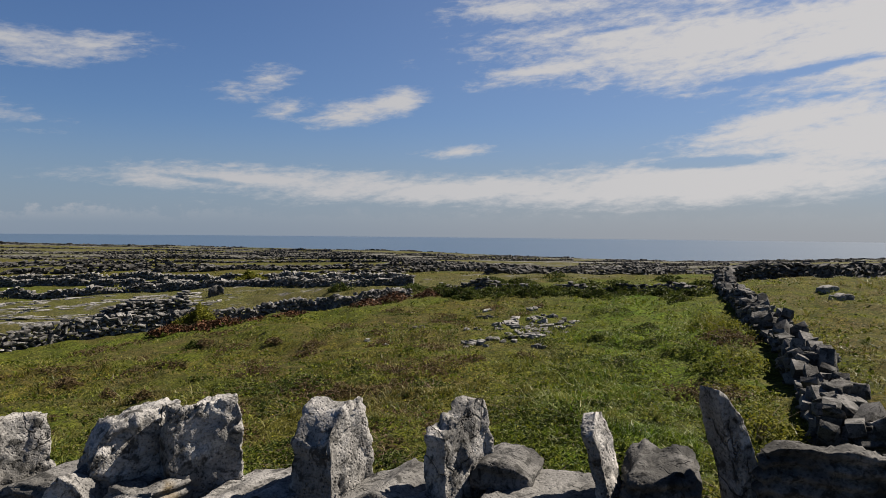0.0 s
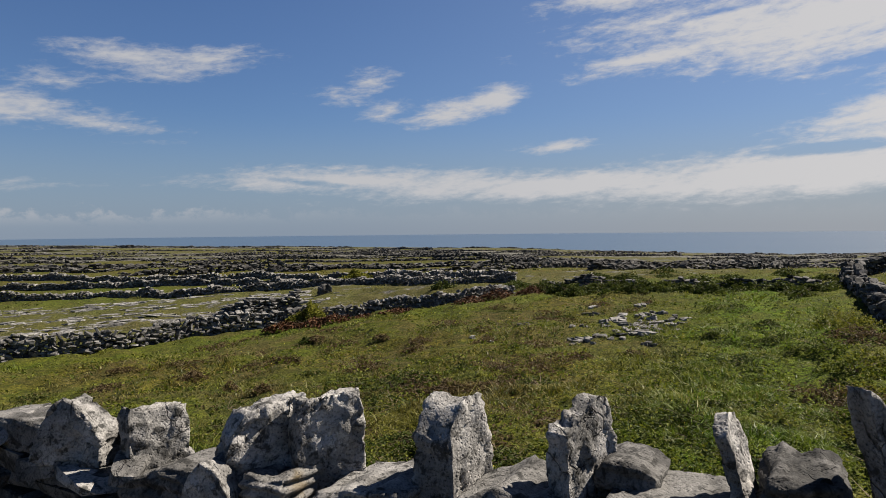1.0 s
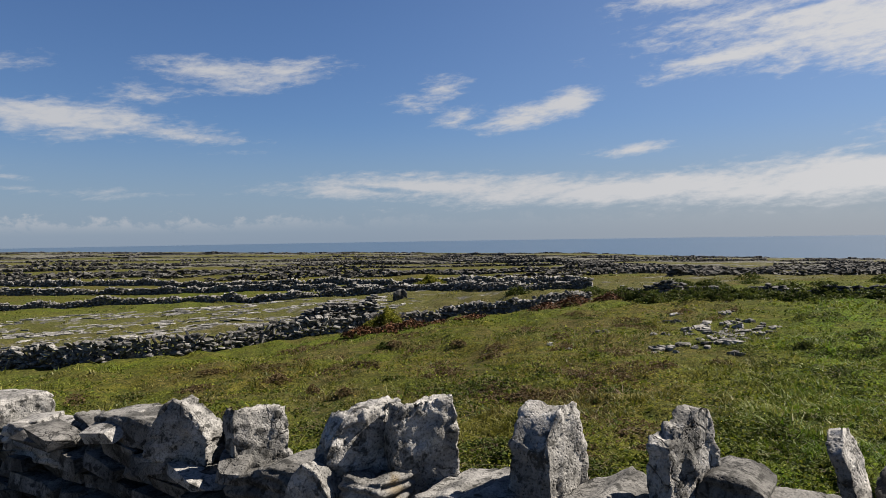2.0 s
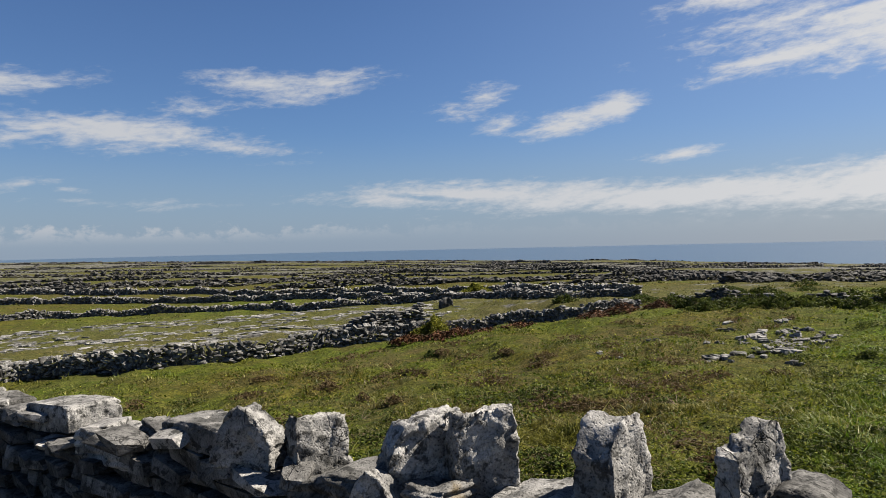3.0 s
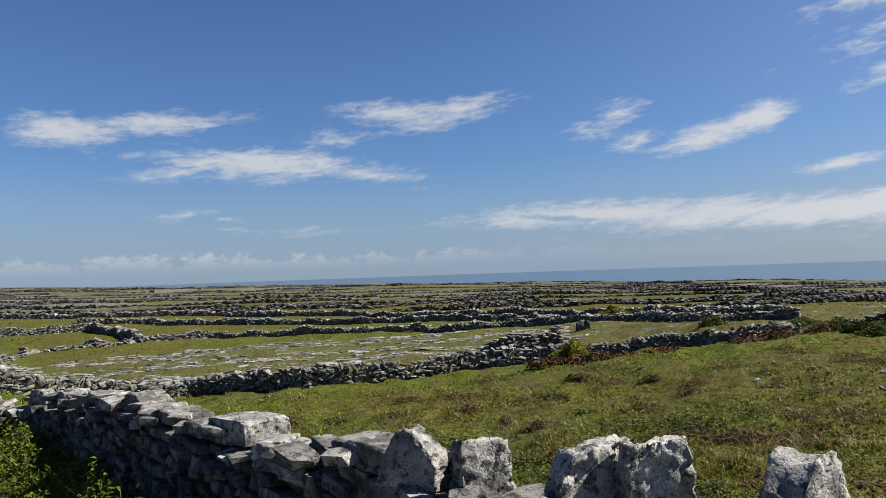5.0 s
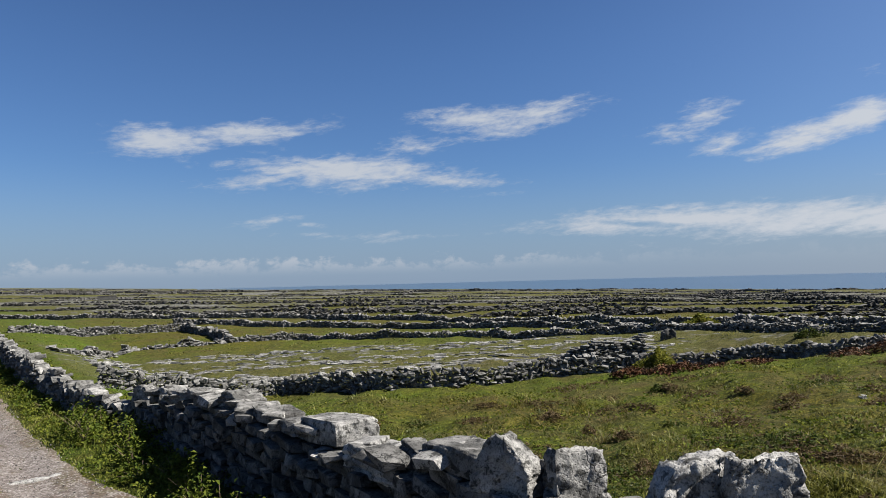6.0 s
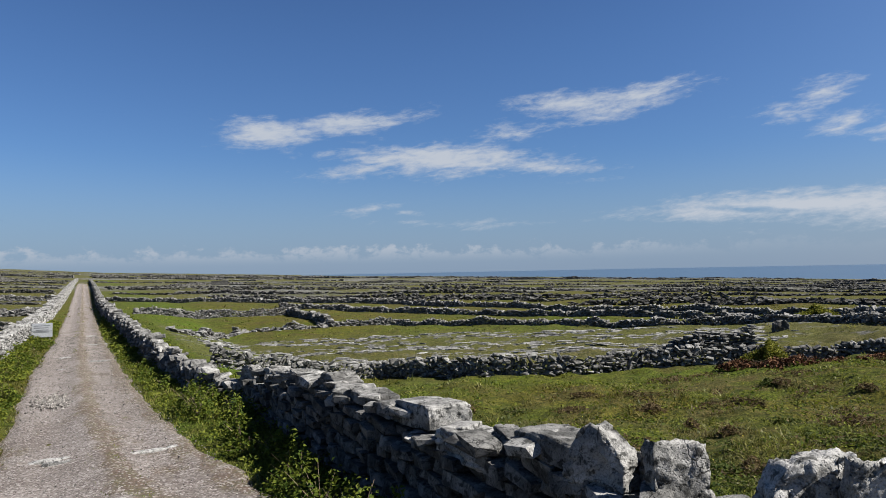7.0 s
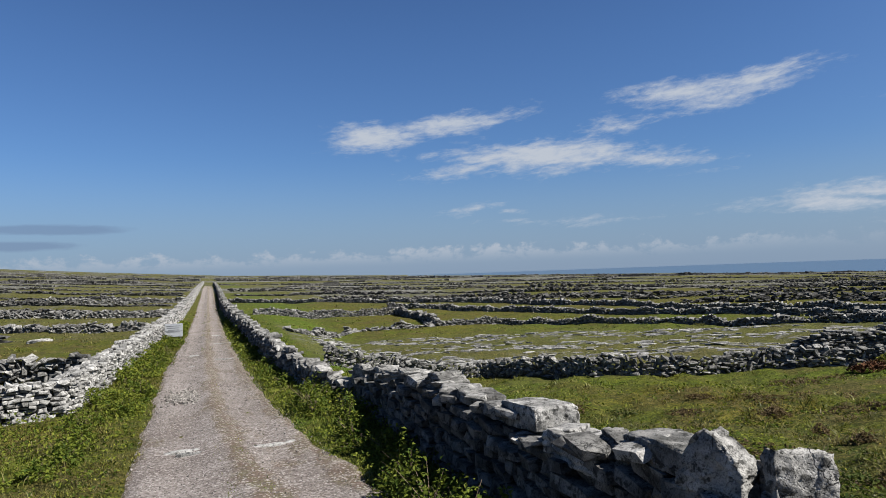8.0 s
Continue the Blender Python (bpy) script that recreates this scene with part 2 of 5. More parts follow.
def road_mat(n, shader, p, island):
    broad, fine, grit = n.noise(p, 0.8, 6, 0.65), n.noise(p, 17, 6, 0.75), n.voronoi(p, 42.0, "F1", "Color")
    bw = n.add("ShaderNodeRGBToBW")
    n.put(bw.inputs[0], grit)
    along, across = n.add("ShaderNodeMapping"), n.add("ShaderNodeMapping")
    for m, scale in ((along, (2.2, 0.3, 1.0)), (across, (0.6, 2.6, 1.0))):
        n.put(m.inputs[0], p)
        m.inputs["Scale"].default_value = scale
    c = n.mix(n.ramp(broad, 0.35, 0.62), (0.150, 0.126, 0.113), (0.225, 0.197, 0.181))
    # damp brown earth on the crown and the edges, drawn out along the lane; pale bedrock showing across it
    earth = n.add("ShaderNodeAttribute", attribute_name="moss").outputs["Fac"]
    drawn = n.math("SUBTRACT", n.math("ADD", n.noise(along.outputs[0], 0.9, 6, 0.65, 0.5), n.noise(p, 1.1, 6, 0.7)), 1.0)
    brown = n.ramp(n.math("ADD", drawn, n.math("MULTIPLY", earth, 0.34)), 0.12, 0.32)
    c = n.mix(n.math("MULTIPLY", brown, 0.9), c, n.mix(n.ramp(n.noise(p, 6, 5, 0.7), 0.44, 0.6), (0.110, 0.074, 0.052), (0.088, 0.078, 0.030)))
    c = n.mix(n.ramp(n.noise(across.outputs[0], 1.2, 8, 0.75, 0.5), 0.57, 0.65, 0.0, 0.85), c, (0.340, 0.312, 0.290))
    c = n.mix(n.ramp(fine, 0.38, 0.56, 0.8, 0.0), c, (0.095, 0.078, 0.066))
    c = n.mix(n.ramp(bw.outputs[0], 0.66, 0.85, 0.0, 0.75), c, (0.380, 0.350, 0.325))
    c = n.mix(n.ramp(bw.outputs[0], 0.36, 0.18, 0.0, 0.75), c, (0.060, 0.049, 0.042))
    n.put(shader.inputs["Base Color"], c)
    shader.inputs["Roughness"].default_value = 0.93
    shader.inputs["Specular IOR Level"].default_value = 0.15
    n.put(shader.inputs["Normal"], n.bump(n.math("ADD", n.math("MULTIPLY", bw.outputs[0], 0.6), n.math("ADD", fine, broad)), 1.0, 0.035))


def sea_mat(n, shader, p, island):
    n.put(shader.inputs["Base Color"], n.mix(n.noise(p, 0.004, 4), (0.042, 0.070, 0.104), (0.052, 0.080, 0.114)))
    shader.inputs["Roughness"].default_value = 0.3
    shader.inputs["IOR"].default_value = 1.33
    n.put(shader.inputs["Normal"], n.bump(n.noise(p, 0.08, 6, 0.7), 0.3, 1.5))


def plain(colour, rough=0.8, metal=0.0, grain=20.0):
    def build(n, shader, p, island):
        n.put(shader.inputs["Base Color"], n.mix(n.ramp(n.noise(p, grain, 5, 0.65), 0.3, 0.7), tuple(v * 0.75 for v in colour), tuple(min(1, v * 1.15) for v in colour)))
        shader.inputs["Roughness"].default_value, shader.inputs["Metallic"].default_value = rough, metal
    return build


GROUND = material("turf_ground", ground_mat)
GRASS = material("grass_blades", grass_mat, 0.36)
ROAD = material("gravel_lane", road_mat)
SEA = material("sea_water", sea_mat)
BRAMBLE = material("bramble_leaves", leaf_mat((0.030, 0.056, 0.007), (0.140, 0.162, 0.020)), 0.35)
HERB = material("herb_leaves", leaf_mat((0.036, 0.062, 0.007), (0.160, 0.172, 0.022)), 0.35)
GORSE = material("gorse", leaf_mat((0.060, 0.074, 0.010), (0.210, 0.200, 0.026)), 0.35)
BRACKEN = material("dead_bracken", leaf_mat((0.050, 0.023, 0.012), (0.150, 0.070, 0.032)))
HEATH = material("heather_tuft", leaf_mat((0.060, 0.042, 0.020), (0.120, 0.086, 0.038)), 0.3)
SIGN_GREY = material("sign_panel", plain((0.24, 0.25, 0.26), 0.45))

# ---- the lie of the land ----
SEA_LEVEL = -28.0
RISE_AZ = [-180, -60, -14.4, -7, 1, 10, 20, 38, 46, 54, 68, 82, 91, 95, 101, 106, 130, 180]
RISE_EL = [0.6, 1.0, 1.05, 0.55, 0.06, -0.22, -0.55, -0.98, -1.2, -1.34, -1.63, -2.05, -2.25, -2.1, -1.8, -1.5, 0.2, 0.6]


def wave(x, y, s, k):
    return (np.sin(x * s + 1.7 * k + 0.9 * np.sin(y * s * 0.7 + k)) + np.sin(y * s * 1.13 - 2.1 * k + 1.1 * np.sin(x * s * 0.63 - k))) * 0.5


def fuzz(x, y, cell, seed):
    """Smooth value noise from -1 to 1 on a lattice of the given cell."""
    u, v = np.asarray(x, float) / cell, np.asarray(y, float) / cell
    i, j = np.floor(u), np.floor(v)

    def lattice(a, b):
        h = np.sin(a * 127.1 + b * 311.7 + seed * 74.7) * 43758.5453
        return (h - np.floor(h)) * 2 - 1
    f, g = u - i, v - j
    f, g = f * f * (3 - 2 * f), g * g * (3 - 2 * g)
    return (lattice(i, j) * (1 - f) + lattice(i + 1, j) * f) * (1 - g) + (lattice(i, j + 1) * (1 - f) + lattice(i + 1, j + 1) * f) * g


def land(x, y):
    """Height of the ground; works on numbers and arrays."""
    x, y = np.asarray(x, float), np.asarray(y, float)
    r = np.hypot(x, y) + 1e-6
    a = np.degrees(np.arctan2(x, y))
    e = np.tan(np.radians(np.interp(a, RISE_AZ, RISE_EL)))
    out = np.clip((r - 18) / (r + 55), 0, 1)
    near = (0.0277 * x - 0.0437 * y) * np.clip((x - 2.7) / 3.0, 0, 1) * np.clip((48 - r) / 24, 0, 1)
    z = (e + 0.0023) * 1.07 * r * out + near
    field = np.clip((np.abs(x - 0.2) - 2.4) / 3.0, 0, 1)
    z = z + field * (0.07 * wave(x, y, 0.55, 1) + 0.05 * wave(x, y, 1.3, 2) + 0.025 * wave(x, y, 3.1, 3)
                     + (0.06 * fuzz(x, y, 0.9, 4) + 0.065 * fuzz(x, y, 0.45, 6) + 0.035 * fuzz(x, y, 0.24, 8)) * np.clip((44 - r) / 20, 0, 1))
    z = z + np.clip((r - 60) / 200, 0, 1) * 0.8 * wave(x, y, 0.035, 5)
    shore = np.interp(a, [-180, 8, 16, 60, 85, 95, 112, 125, 180], [1e5, 1e5, 1200, 1000, 820, 760, 800, 1e5, 1e5])
    shore = shore * (1 + 0.05 * np.sin(a * 0.9))
    return np.where(r > shore, SEA_LEVEL - 6.0, np.maximum(z, -60))


FALL_R = [0, 6.5, 9, 12, 17, 20, 30, 60, 120, 300, 700]
FALL_K = [1.0, 1.0, 1.1, 1.22, 1.34, 1.41, 1.48, 1.60, 1.65, 1.30, 1.0]
FALL_AZ = [-180, -110, -40, 50, 58, 66, 75, 110, 150, 180]
FALL_W = [0.0, 0.0, 1.0, 1.0, 0.85, 0.35, 0.3, 0.25, 0.0, 0.0]
EYE_HEIGHT = 2.27


def stretch(x, y):
    """The plan below is drawn as if the fields lay level with the lane; they fall away from it, so that each place
    is scaled out from the eye, further off and lower by this factor, and looks the same to the camera."""
    x, y = np.asarray(x, float), np.asarray(y, float)
    a = np.degrees(np.arctan2(x, y))
    return 1.0 + (np.interp(np.hypot(x, y), FALL_R, FALL_K) - 1.0) * np.interp(a, FALL_AZ, FALL_W)


def settle(points):
    """Plan points (n, 3) carried outward from the eye to their places."""
    p = np.asarray(points, float)
    k = stretch(p[:, 0], p[:, 1])[:, None]
    return np.hstack([p[:, :2] * k, EYE_HEIGHT + (p[:, 2:] - EYE_HEIGHT) * k])


def settled(x, y, z=None):
    """Place and scale of one plan point carried out from the eye, on the ground unless z is given."""
    k = float(stretch(x, y))
    z = float(land(x, y)) if z is None else z
    return x * k, y * k, EYE_HEIGHT + (z - EYE_HEIGHT) * k, k


def settle_stones(stones):
    out = []
    for c, d, m in stones:
        x, y, z, k = settled(c[0], c[1], c[2])
        out.append((np.array([x, y, z]), d * k, m))
    return out


LANE_Y = [-30, 2, 7, 8.3, 9.5, 12.4, 13.6, 18.3, 27, 45, 51, 113, 134, 223, 500]
LANE_X = [0.45, 0.45, 0.35, 0.22, 0.11, -0.07, -0.13, -0.28, -0.37, -0.52, -0.58, -1.09, -1.25, -1.9, -4]
LANE_HALF = [1.42, 1.42, 1.34, 1.26, 1.17, 1.05, 1.02, 0.98, 0.76, 0.71, 0.72, 0.82, 0.85, 0.85, 0.85]


def lane_mid(y):
    return np.interp(y, LANE_Y, LANE_X)


def lane_half(y):
    return np.interp(y, LANE_Y, LANE_HALF)


def mesh_of(name, verts, faces):
    me = bpy.data.meshes.new(name)
    me.from_pydata([tuple(v) for v in verts], [], [tuple(f) for f in faces])
    me.update()
    return me


def block_mesh(name, verts, faces_per, count_per):
    """Mesh from numpy: verts (n, 3), faces (m, k) of one size."""
    me = bpy.data.meshes.new(name)
    m, k = faces_per.shape
    me.vertices.add(len(verts))
    me.vertices.foreach_set("co", np.asarray(verts, np.float32).ravel())
    me.loops.add(m * k)
    me.loops.foreach_set("vertex_index", faces_per.astype(np.int32).ravel())
    me.polygons.add(m)
    me.polygons.foreach_set("loop_start", np.arange(0, m * k, k, dtype=np.int32))
    me.polygons.foreach_set("loop_total", np.full(m, k, np.int32))
    me.update(calc_edges=True)
    me.shade_flat()
    return me


def attribute(me, name, values):
    a = me.attributes.new(name, "FLOAT", "POINT")
    a.data.foreach_set("value", np.asarray(values, np.float32))


def lushness(x, y):
    """Bright grass in the hollow of the near field, by the verges and in patches beyond."""
    x, y = np.asarray(x, float), np.asarray(y, float)
    mid = 0.4 + 0.12 * (x - 10) * (x > 10) * 0.3
    hollow = np.exp(-((y - mid + 0.4) / (1.1 + 0.05 * x)) ** 2) * np.clip((x - 3) / 3, 0, 1) * np.clip((30 - x) / 8, 0, 1)
    strip = np.exp(-((x - 4.0) / 2.4) ** 2) * (x > 2.6) * 0.95
    verge = ((x > 0) & (x < 2.7)) * 0.55 + ((x > -2.6) & (x < 0)) * 0.2
    edge = np.exp(-((y - (15.6 - 0.62 * (x - 4))) / 0.9) ** 2) * 0.6
    patch = np.clip(wave(x, y, 0.11, 7) * 0.9 - 0.45, 0, 0.4) * (np.hypot(x, y) > 24)
    return np.clip(np.maximum.reduce([hollow, strip, verge, edge, patch]) + 0.12 * wave(x, y, 2.3, 9), 0, 1)


def stoniness(x, y):
    """Bare limestone pavement beyond the field wall and in far fields."""
    x, y = np.asarray(x, float), np.asarray(y, float)
    line = y - (17.6 - 0.62 * (x - 4))
    near = np.clip((line - 0.6) / 1.0, 0, 1) * np.clip((17 - line) / 3, 0, 1) * (x > 2.6) * np.clip((46 - x - y) / 4, 0, 1)
    far = np.clip((np.hypot(x, y) - 40) / 40, 0, 1) * (0.62 + 0.4 * np.clip(fuzz(x, y, 17.0, 11) + 0.4 * fuzz(x, y, 6.0, 3), -1, 1))
    left = ((x < -3) & (y > 30)) * 0.4
    return np.clip(np.maximum.reduce([near * 0.55, far, left]), 0, 1)


def build_ground():
    az_in = np.arange(-24, 114, 0.4)
    az_out = np.arange(114, 336, 4.0)
    angles = np.radians(np.concatenate([az_in, az_out]))
    radii = np.concatenate([[0.4], np.geomspace(0.9, 700, 400), np.linspace(715, 1300, 36), [1700, 2400, 3400, 4600]])
    r, a = np.meshgrid(radii, angles, indexing="ij")
    x, y = r * np.sin(a), r * np.cos(a)
    z = land(x, y)
    lane = np.abs(x - lane_mid(y)) < lane_half(y) + 0.05
    z = np.where(lane & (r < 240), z - 0.03, z)
    n, m = r.shape
    i = np.arange(n - 1)[:, None] * m + np.arange(m)[None]
    j = np.arange(n - 1)[:, None] * m + (np.arange(m)[None] + 1) % m
    faces = np.stack([i, i + m, j + m, j], -1).reshape(-1, 4)
    verts = np.stack([x, y, z], -1).reshape(-1, 3)
    centre = len(verts)
    verts = np.vstack([verts, [[0, 0, -0.03]]])
    me = block_mesh("ground", settle(verts), faces, 4)
    bm = bmesh.new()
    bm.from_mesh(me)
    bm.verts.ensure_lookup_table()
    for k in range(m):
        bm.faces.new((bm.verts[centre], bm.verts[k], bm.verts[(k + 1) % m]))
    bmesh.ops.recalc_face_normals(bm, faces=bm.faces)
    bm.to_mesh(me)
    bm.free()
    attribute(me, "lush", lushness(verts[:, 0], verts[:, 1]))
    attribute(me, "pave", stoniness(verts[:, 0], verts[:, 1]))
    me.polygons.foreach_set("use_smooth", np.ones(len(me.polygons), bool))
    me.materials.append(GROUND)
    return tagged(new("ground", me), "rough grassy limestone ground falling gently to the sea", "ground", kind="structure")


def build_lane():
    ys = np.concatenate([np.arange(-14, 40, 0.2), np.geomspace(40, 155, 80)])
    us = np.linspace(-1, 1, 25)
    y, u = np.meshgrid(ys, us, indexing="ij")
    ragged = 1 + 0.05 * wave(y, u * 3, 2.3, 4) + 0.04 * wave(y, u, 6.1, 2)
    x = lane_mid(y) + u * lane_half(y) * np.where(np.abs(u) > 0.9, ragged, 1)
    crown = 0.045 * np.exp(-(u / 0.16) ** 2) - 0.03 * (np.exp(-((u - 0.5) / 0.2) ** 2) + np.exp(-((u + 0.5) / 0.2) ** 2))
    z = land(x, y) + 0.012 + crown + 0.012 * wave(x, y, 3.7, 1) + 0.006 * wave(x, y, 11, 2) - 0.05 * (np.abs(u) > 0.97)
    n, m = y.shape
    i = (np.arange(n - 1)[:, None] * m + np.arange(m - 1)[None])
    faces = np.stack([i, i + 1, i + m + 1, i + m], -1).reshape(-1, 4)
    me = block_mesh("road", settle(np.stack([x, y, z], -1).reshape(-1, 3)), faces, 4)
    moss = np.exp(-((u - 0.08) / 0.17) ** 2) + np.clip((u - 0.62) / 0.3, 0, 1) + np.clip((-u - 0.82) / 0.18, 0, 1) + 0.25 * (u > 0)
    attribute(me, "moss", moss.ravel())
    me.polygons.foreach_set("use_smooth", np.ones(len(me.polygons), bool))
    me.materials.append(ROAD)
    return tagged(new("road", me), "narrow unpaved gravel lane with a weedy crown", "road", kind="structure")


def build_sea():
    a = np.radians(np.arange(0, 360, 3.0))
    radii = np.array([500, 900, 1500, 2500, 4900.0])
    r, t = np.meshgrid(radii, a, indexing="ij")
    n, m = r.shape
    i = np.arange(n - 1)[:, None] * m + np.arange(m)[None]
    j = np.arange(n - 1)[:, None] * m + (np.arange(m)[None] + 1) % m
    faces = np.stack([i, j, j + m, i + m], -1).reshape(-1, 4)[:, ::-1]
    me = block_mesh("sea", np.stack([r * np.sin(t), r * np.cos(t), np.full_like(r, SEA_LEVEL)], -1).reshape(-1, 3), faces, 4)
    me.materials.append(SEA)
    return tagged(new("water_sea", me), "calm blue sea reaching the horizon", "sea", kind="structure")


build_ground()
build_lane()
build_sea()

# ---- stones ----


def stone_shape(rng):
    """An angular broken stone of about unit size: the hull of jittered corners and points on rounded sides."""
    pts = [np.array([sx, sy, sz]) * rng.uniform(0.30, 0.52, 3) for sx in (-1, 1) for sy in (-1, 1) for sz in (-1, 1)]
    for _ in range(9):
        d = rng.normal(0, 1, 3)
        pts.append(d / (np.abs(d) ** 4).sum() ** 0.25 * rng.uniform(0.44, 0.54))
    bm = bmesh.new()
    for q in pts:
        bm.verts.new(q)
    out = bmesh.ops.convex_hull(bm, input=bm.verts)
    bmesh.ops.delete(bm, geom=[g for g in out["geom_interior"] if isinstance(g, bmesh.types.BMVert)], context="VERTS")
    bmesh.ops.recalc_face_normals(bm, faces=bm.faces)
    bm.verts.index_update()
    verts = np.array([v.co[:] for v in bm.verts])
    faces = np.array([[v.index for v in f.verts] for f in bm.faces])
    bm.free()
    return verts, faces


shape_rng = np.random.default_rng(5)
SHAPES = [stone_shape(shape_rng) for _ in range(24)]
ROUGH = []
for _ in range(10):
    cube = np.array([[sx, sy, sz] for sx in (-0.5, 0.5) for sy in (-0.5, 0.5) for sz in (-0.5, 0.5)])
    ROUGH.append(cube + shape_rng.uniform(-0.16, 0.16, cube.shape))
CUBE_TRI = np.array([(0, 1, 3), (0, 3, 2), (4, 6, 7), (4, 7, 5), (0, 4, 5), (0, 5, 1), (2, 3, 7), (2, 7, 6), (0, 2, 6), (0, 6, 4), (1, 5, 7), (1, 7, 3)])
ROUGH = [(v, CUBE_TRI) for v in ROUGH]


def turn3(yaw, pitch, roll):
    cy, sy, cp, sp, cr, sr = np.cos(yaw), np.sin(yaw), np.cos(pitch), np.sin(pitch), np.cos(roll), np.sin(roll)
    rz = np.array([[cy, -sy, 0], [sy, cy, 0], [0, 0, 1]])
    ry = np.array([[cp, 0, sp], [0, 1, 0], [-sp, 0, cp]])
    rx = np.array([[1, 0, 0], [0, cr, -sr], [0, sr, cr]])
    return rz @ ry @ rx


def course_stones(points, height, thick, size, rng, jumble=6.0, gap=0.02, upright=0.0, double=0.0):
    """Stones of a dry wall along a line: rows of (centre, dims, turn). height: a function of the distance along it."""
    pts = np.array(points, float)
    seg = np.hypot(*np.diff(pts, axis=0).T)
    run = np.concatenate([[0], np.cumsum(seg)])
    length, tall = size
    out, z = [], 0.0
    top = max(height(s) for s in np.linspace(0, run[-1], 60))
    while z < top:
        ch = tall * rng.uniform(0.75, 1.3)
        s = -rng.uniform(0, length)
        while s < run[-1]:
            l = length * rng.uniform(0.5, 1.6)
            mid = min(max(s + l / 2, 0), run[-1])
            h = height(mid)
            if z + 0.45 * ch < h and -0.1 < s + l / 2 < run[-1] + 0.1:
                x, y = np.interp(mid, run, pts[:, 0]), np.interp(mid, run, pts[:, 1])
                k = min(np.searchsorted(run, mid, side="right"), len(pts) - 1)
                d = pts[k] - pts[k - 1]
                yaw = math.atan2(d[1], d[0])
                batter = 1.0 - 0.28 * z / max(h, 0.3)
                off = rng.normal(0, 0.035) + double
                side = np.array([-math.sin(yaw), math.cos(yaw)])
                c = np.array([x + side[0] * off, y + side[1] * off, float(land(x, y)) - 0.04 + z + ch / 2])
                t = thick * batter * rng.uniform(0.82, 1.1) * (0.62 if double else 1.0)
                j = radians(jumble)
                tip = rng.normal(0, j)
                if rng.random() < upright:
                    tip += rng.choice([-1, 1]) * rng.uniform(0.5, 1.3)
                out.append((c, np.array([l - gap, t, ch * (rng.uniform(0.72, 1.02) if jumble < 12 else rng.uniform(0.6, 1.3))]), turn3(yaw + rng.normal(0, j * 0.5), tip, rng.normal(0, j * 0.6))))
            s += l
        z += ch * 0.97
    return out


def joined(name, stones, mat, rng, parent=None, coarse=False, label=""):
    stones = settle_stones(stones)
    shapes = ROUGH if coarse else SHAPES
    vs, fs, base = [], [], 0
    for c, d, m in stones:
        v, f = shapes[rng.integers(len(shapes))]
        vs.append((v * d) @ m.T + c)
        fs.append(f + base)
        base += len(v)
    me = block_mesh(name, np.vstack(vs), np.vstack(fs), 3)
    me.materials.append(mat)
    ob = new(name, me)
    ob.parent = parent
    return tagged(ob, label, kind="stuff")


STONE_MESHES = {}


def single_stones(stones, mat, parent, rng, name="stone"):
    """Each stone an object of its own on one of a few shared meshes."""
    for c, d, m in settle_stones(stones):
        k = int(rng.integers(len(SHAPES)))
        key = (k, mat.name)
        if key not in STONE_MESHES:
            me = mesh_of("stone", *SHAPES[k])
            me.materials.append(mat)
            STONE_MESHES[key] = me
        ob = new(name, STONE_MESHES[key])
        ob.parent = parent
        ob.matrix_basis = Matrix.LocRotScale(Vector(c), Matrix(m.tolist()).to_quaternion(), Vector(d))


def dry_wall(name, label, points, height, thick, size, seed, mats, jumble=6.0, upright=0.0, singles=None, double=0.0):
    """A dry-stone wall: the stones nearest the lane's viewpoint are parts, the rest one joined part."""
    rng = np.random.default_rng(seed)
    root = tagged(new(name), label, "stone wall", kind="structure")
    gap = -0.08 * size[0]
    stones = course_stones(points, height, thick, size, rng, jumble, gap, upright, double)
    if double:
        stones += course_stones(points, height, thick, size, rng, jumble, gap, upright, -double)
    if singles:
        stones.sort(key=lambda q: np.hypot(q[0][0] - singles[0], q[0][1] - singles[1]))
        single_stones(stones[:300], mats[0], root, rng)
        stones = stones[300:]
    near = [q for q in stones if np.hypot(q[0][0], q[0][1]) < 29]
    away = [q for q in stones if np.hypot(q[0][0], q[0][1]) >= 29]
    if near:
        joined("stones", near, mats[1], rng, root)
    if away:
        joined("stones", away, mats[1], rng, root, True)
    return root


def bumpy(base, amount, seed):
    return lambda s: base * (1 + amount * math.sin(s * 1.7 + seed) * math.sin(s * 0.61 + 2 * seed) + 0.5 * amount * math.sin(s * 4.3 + seed))


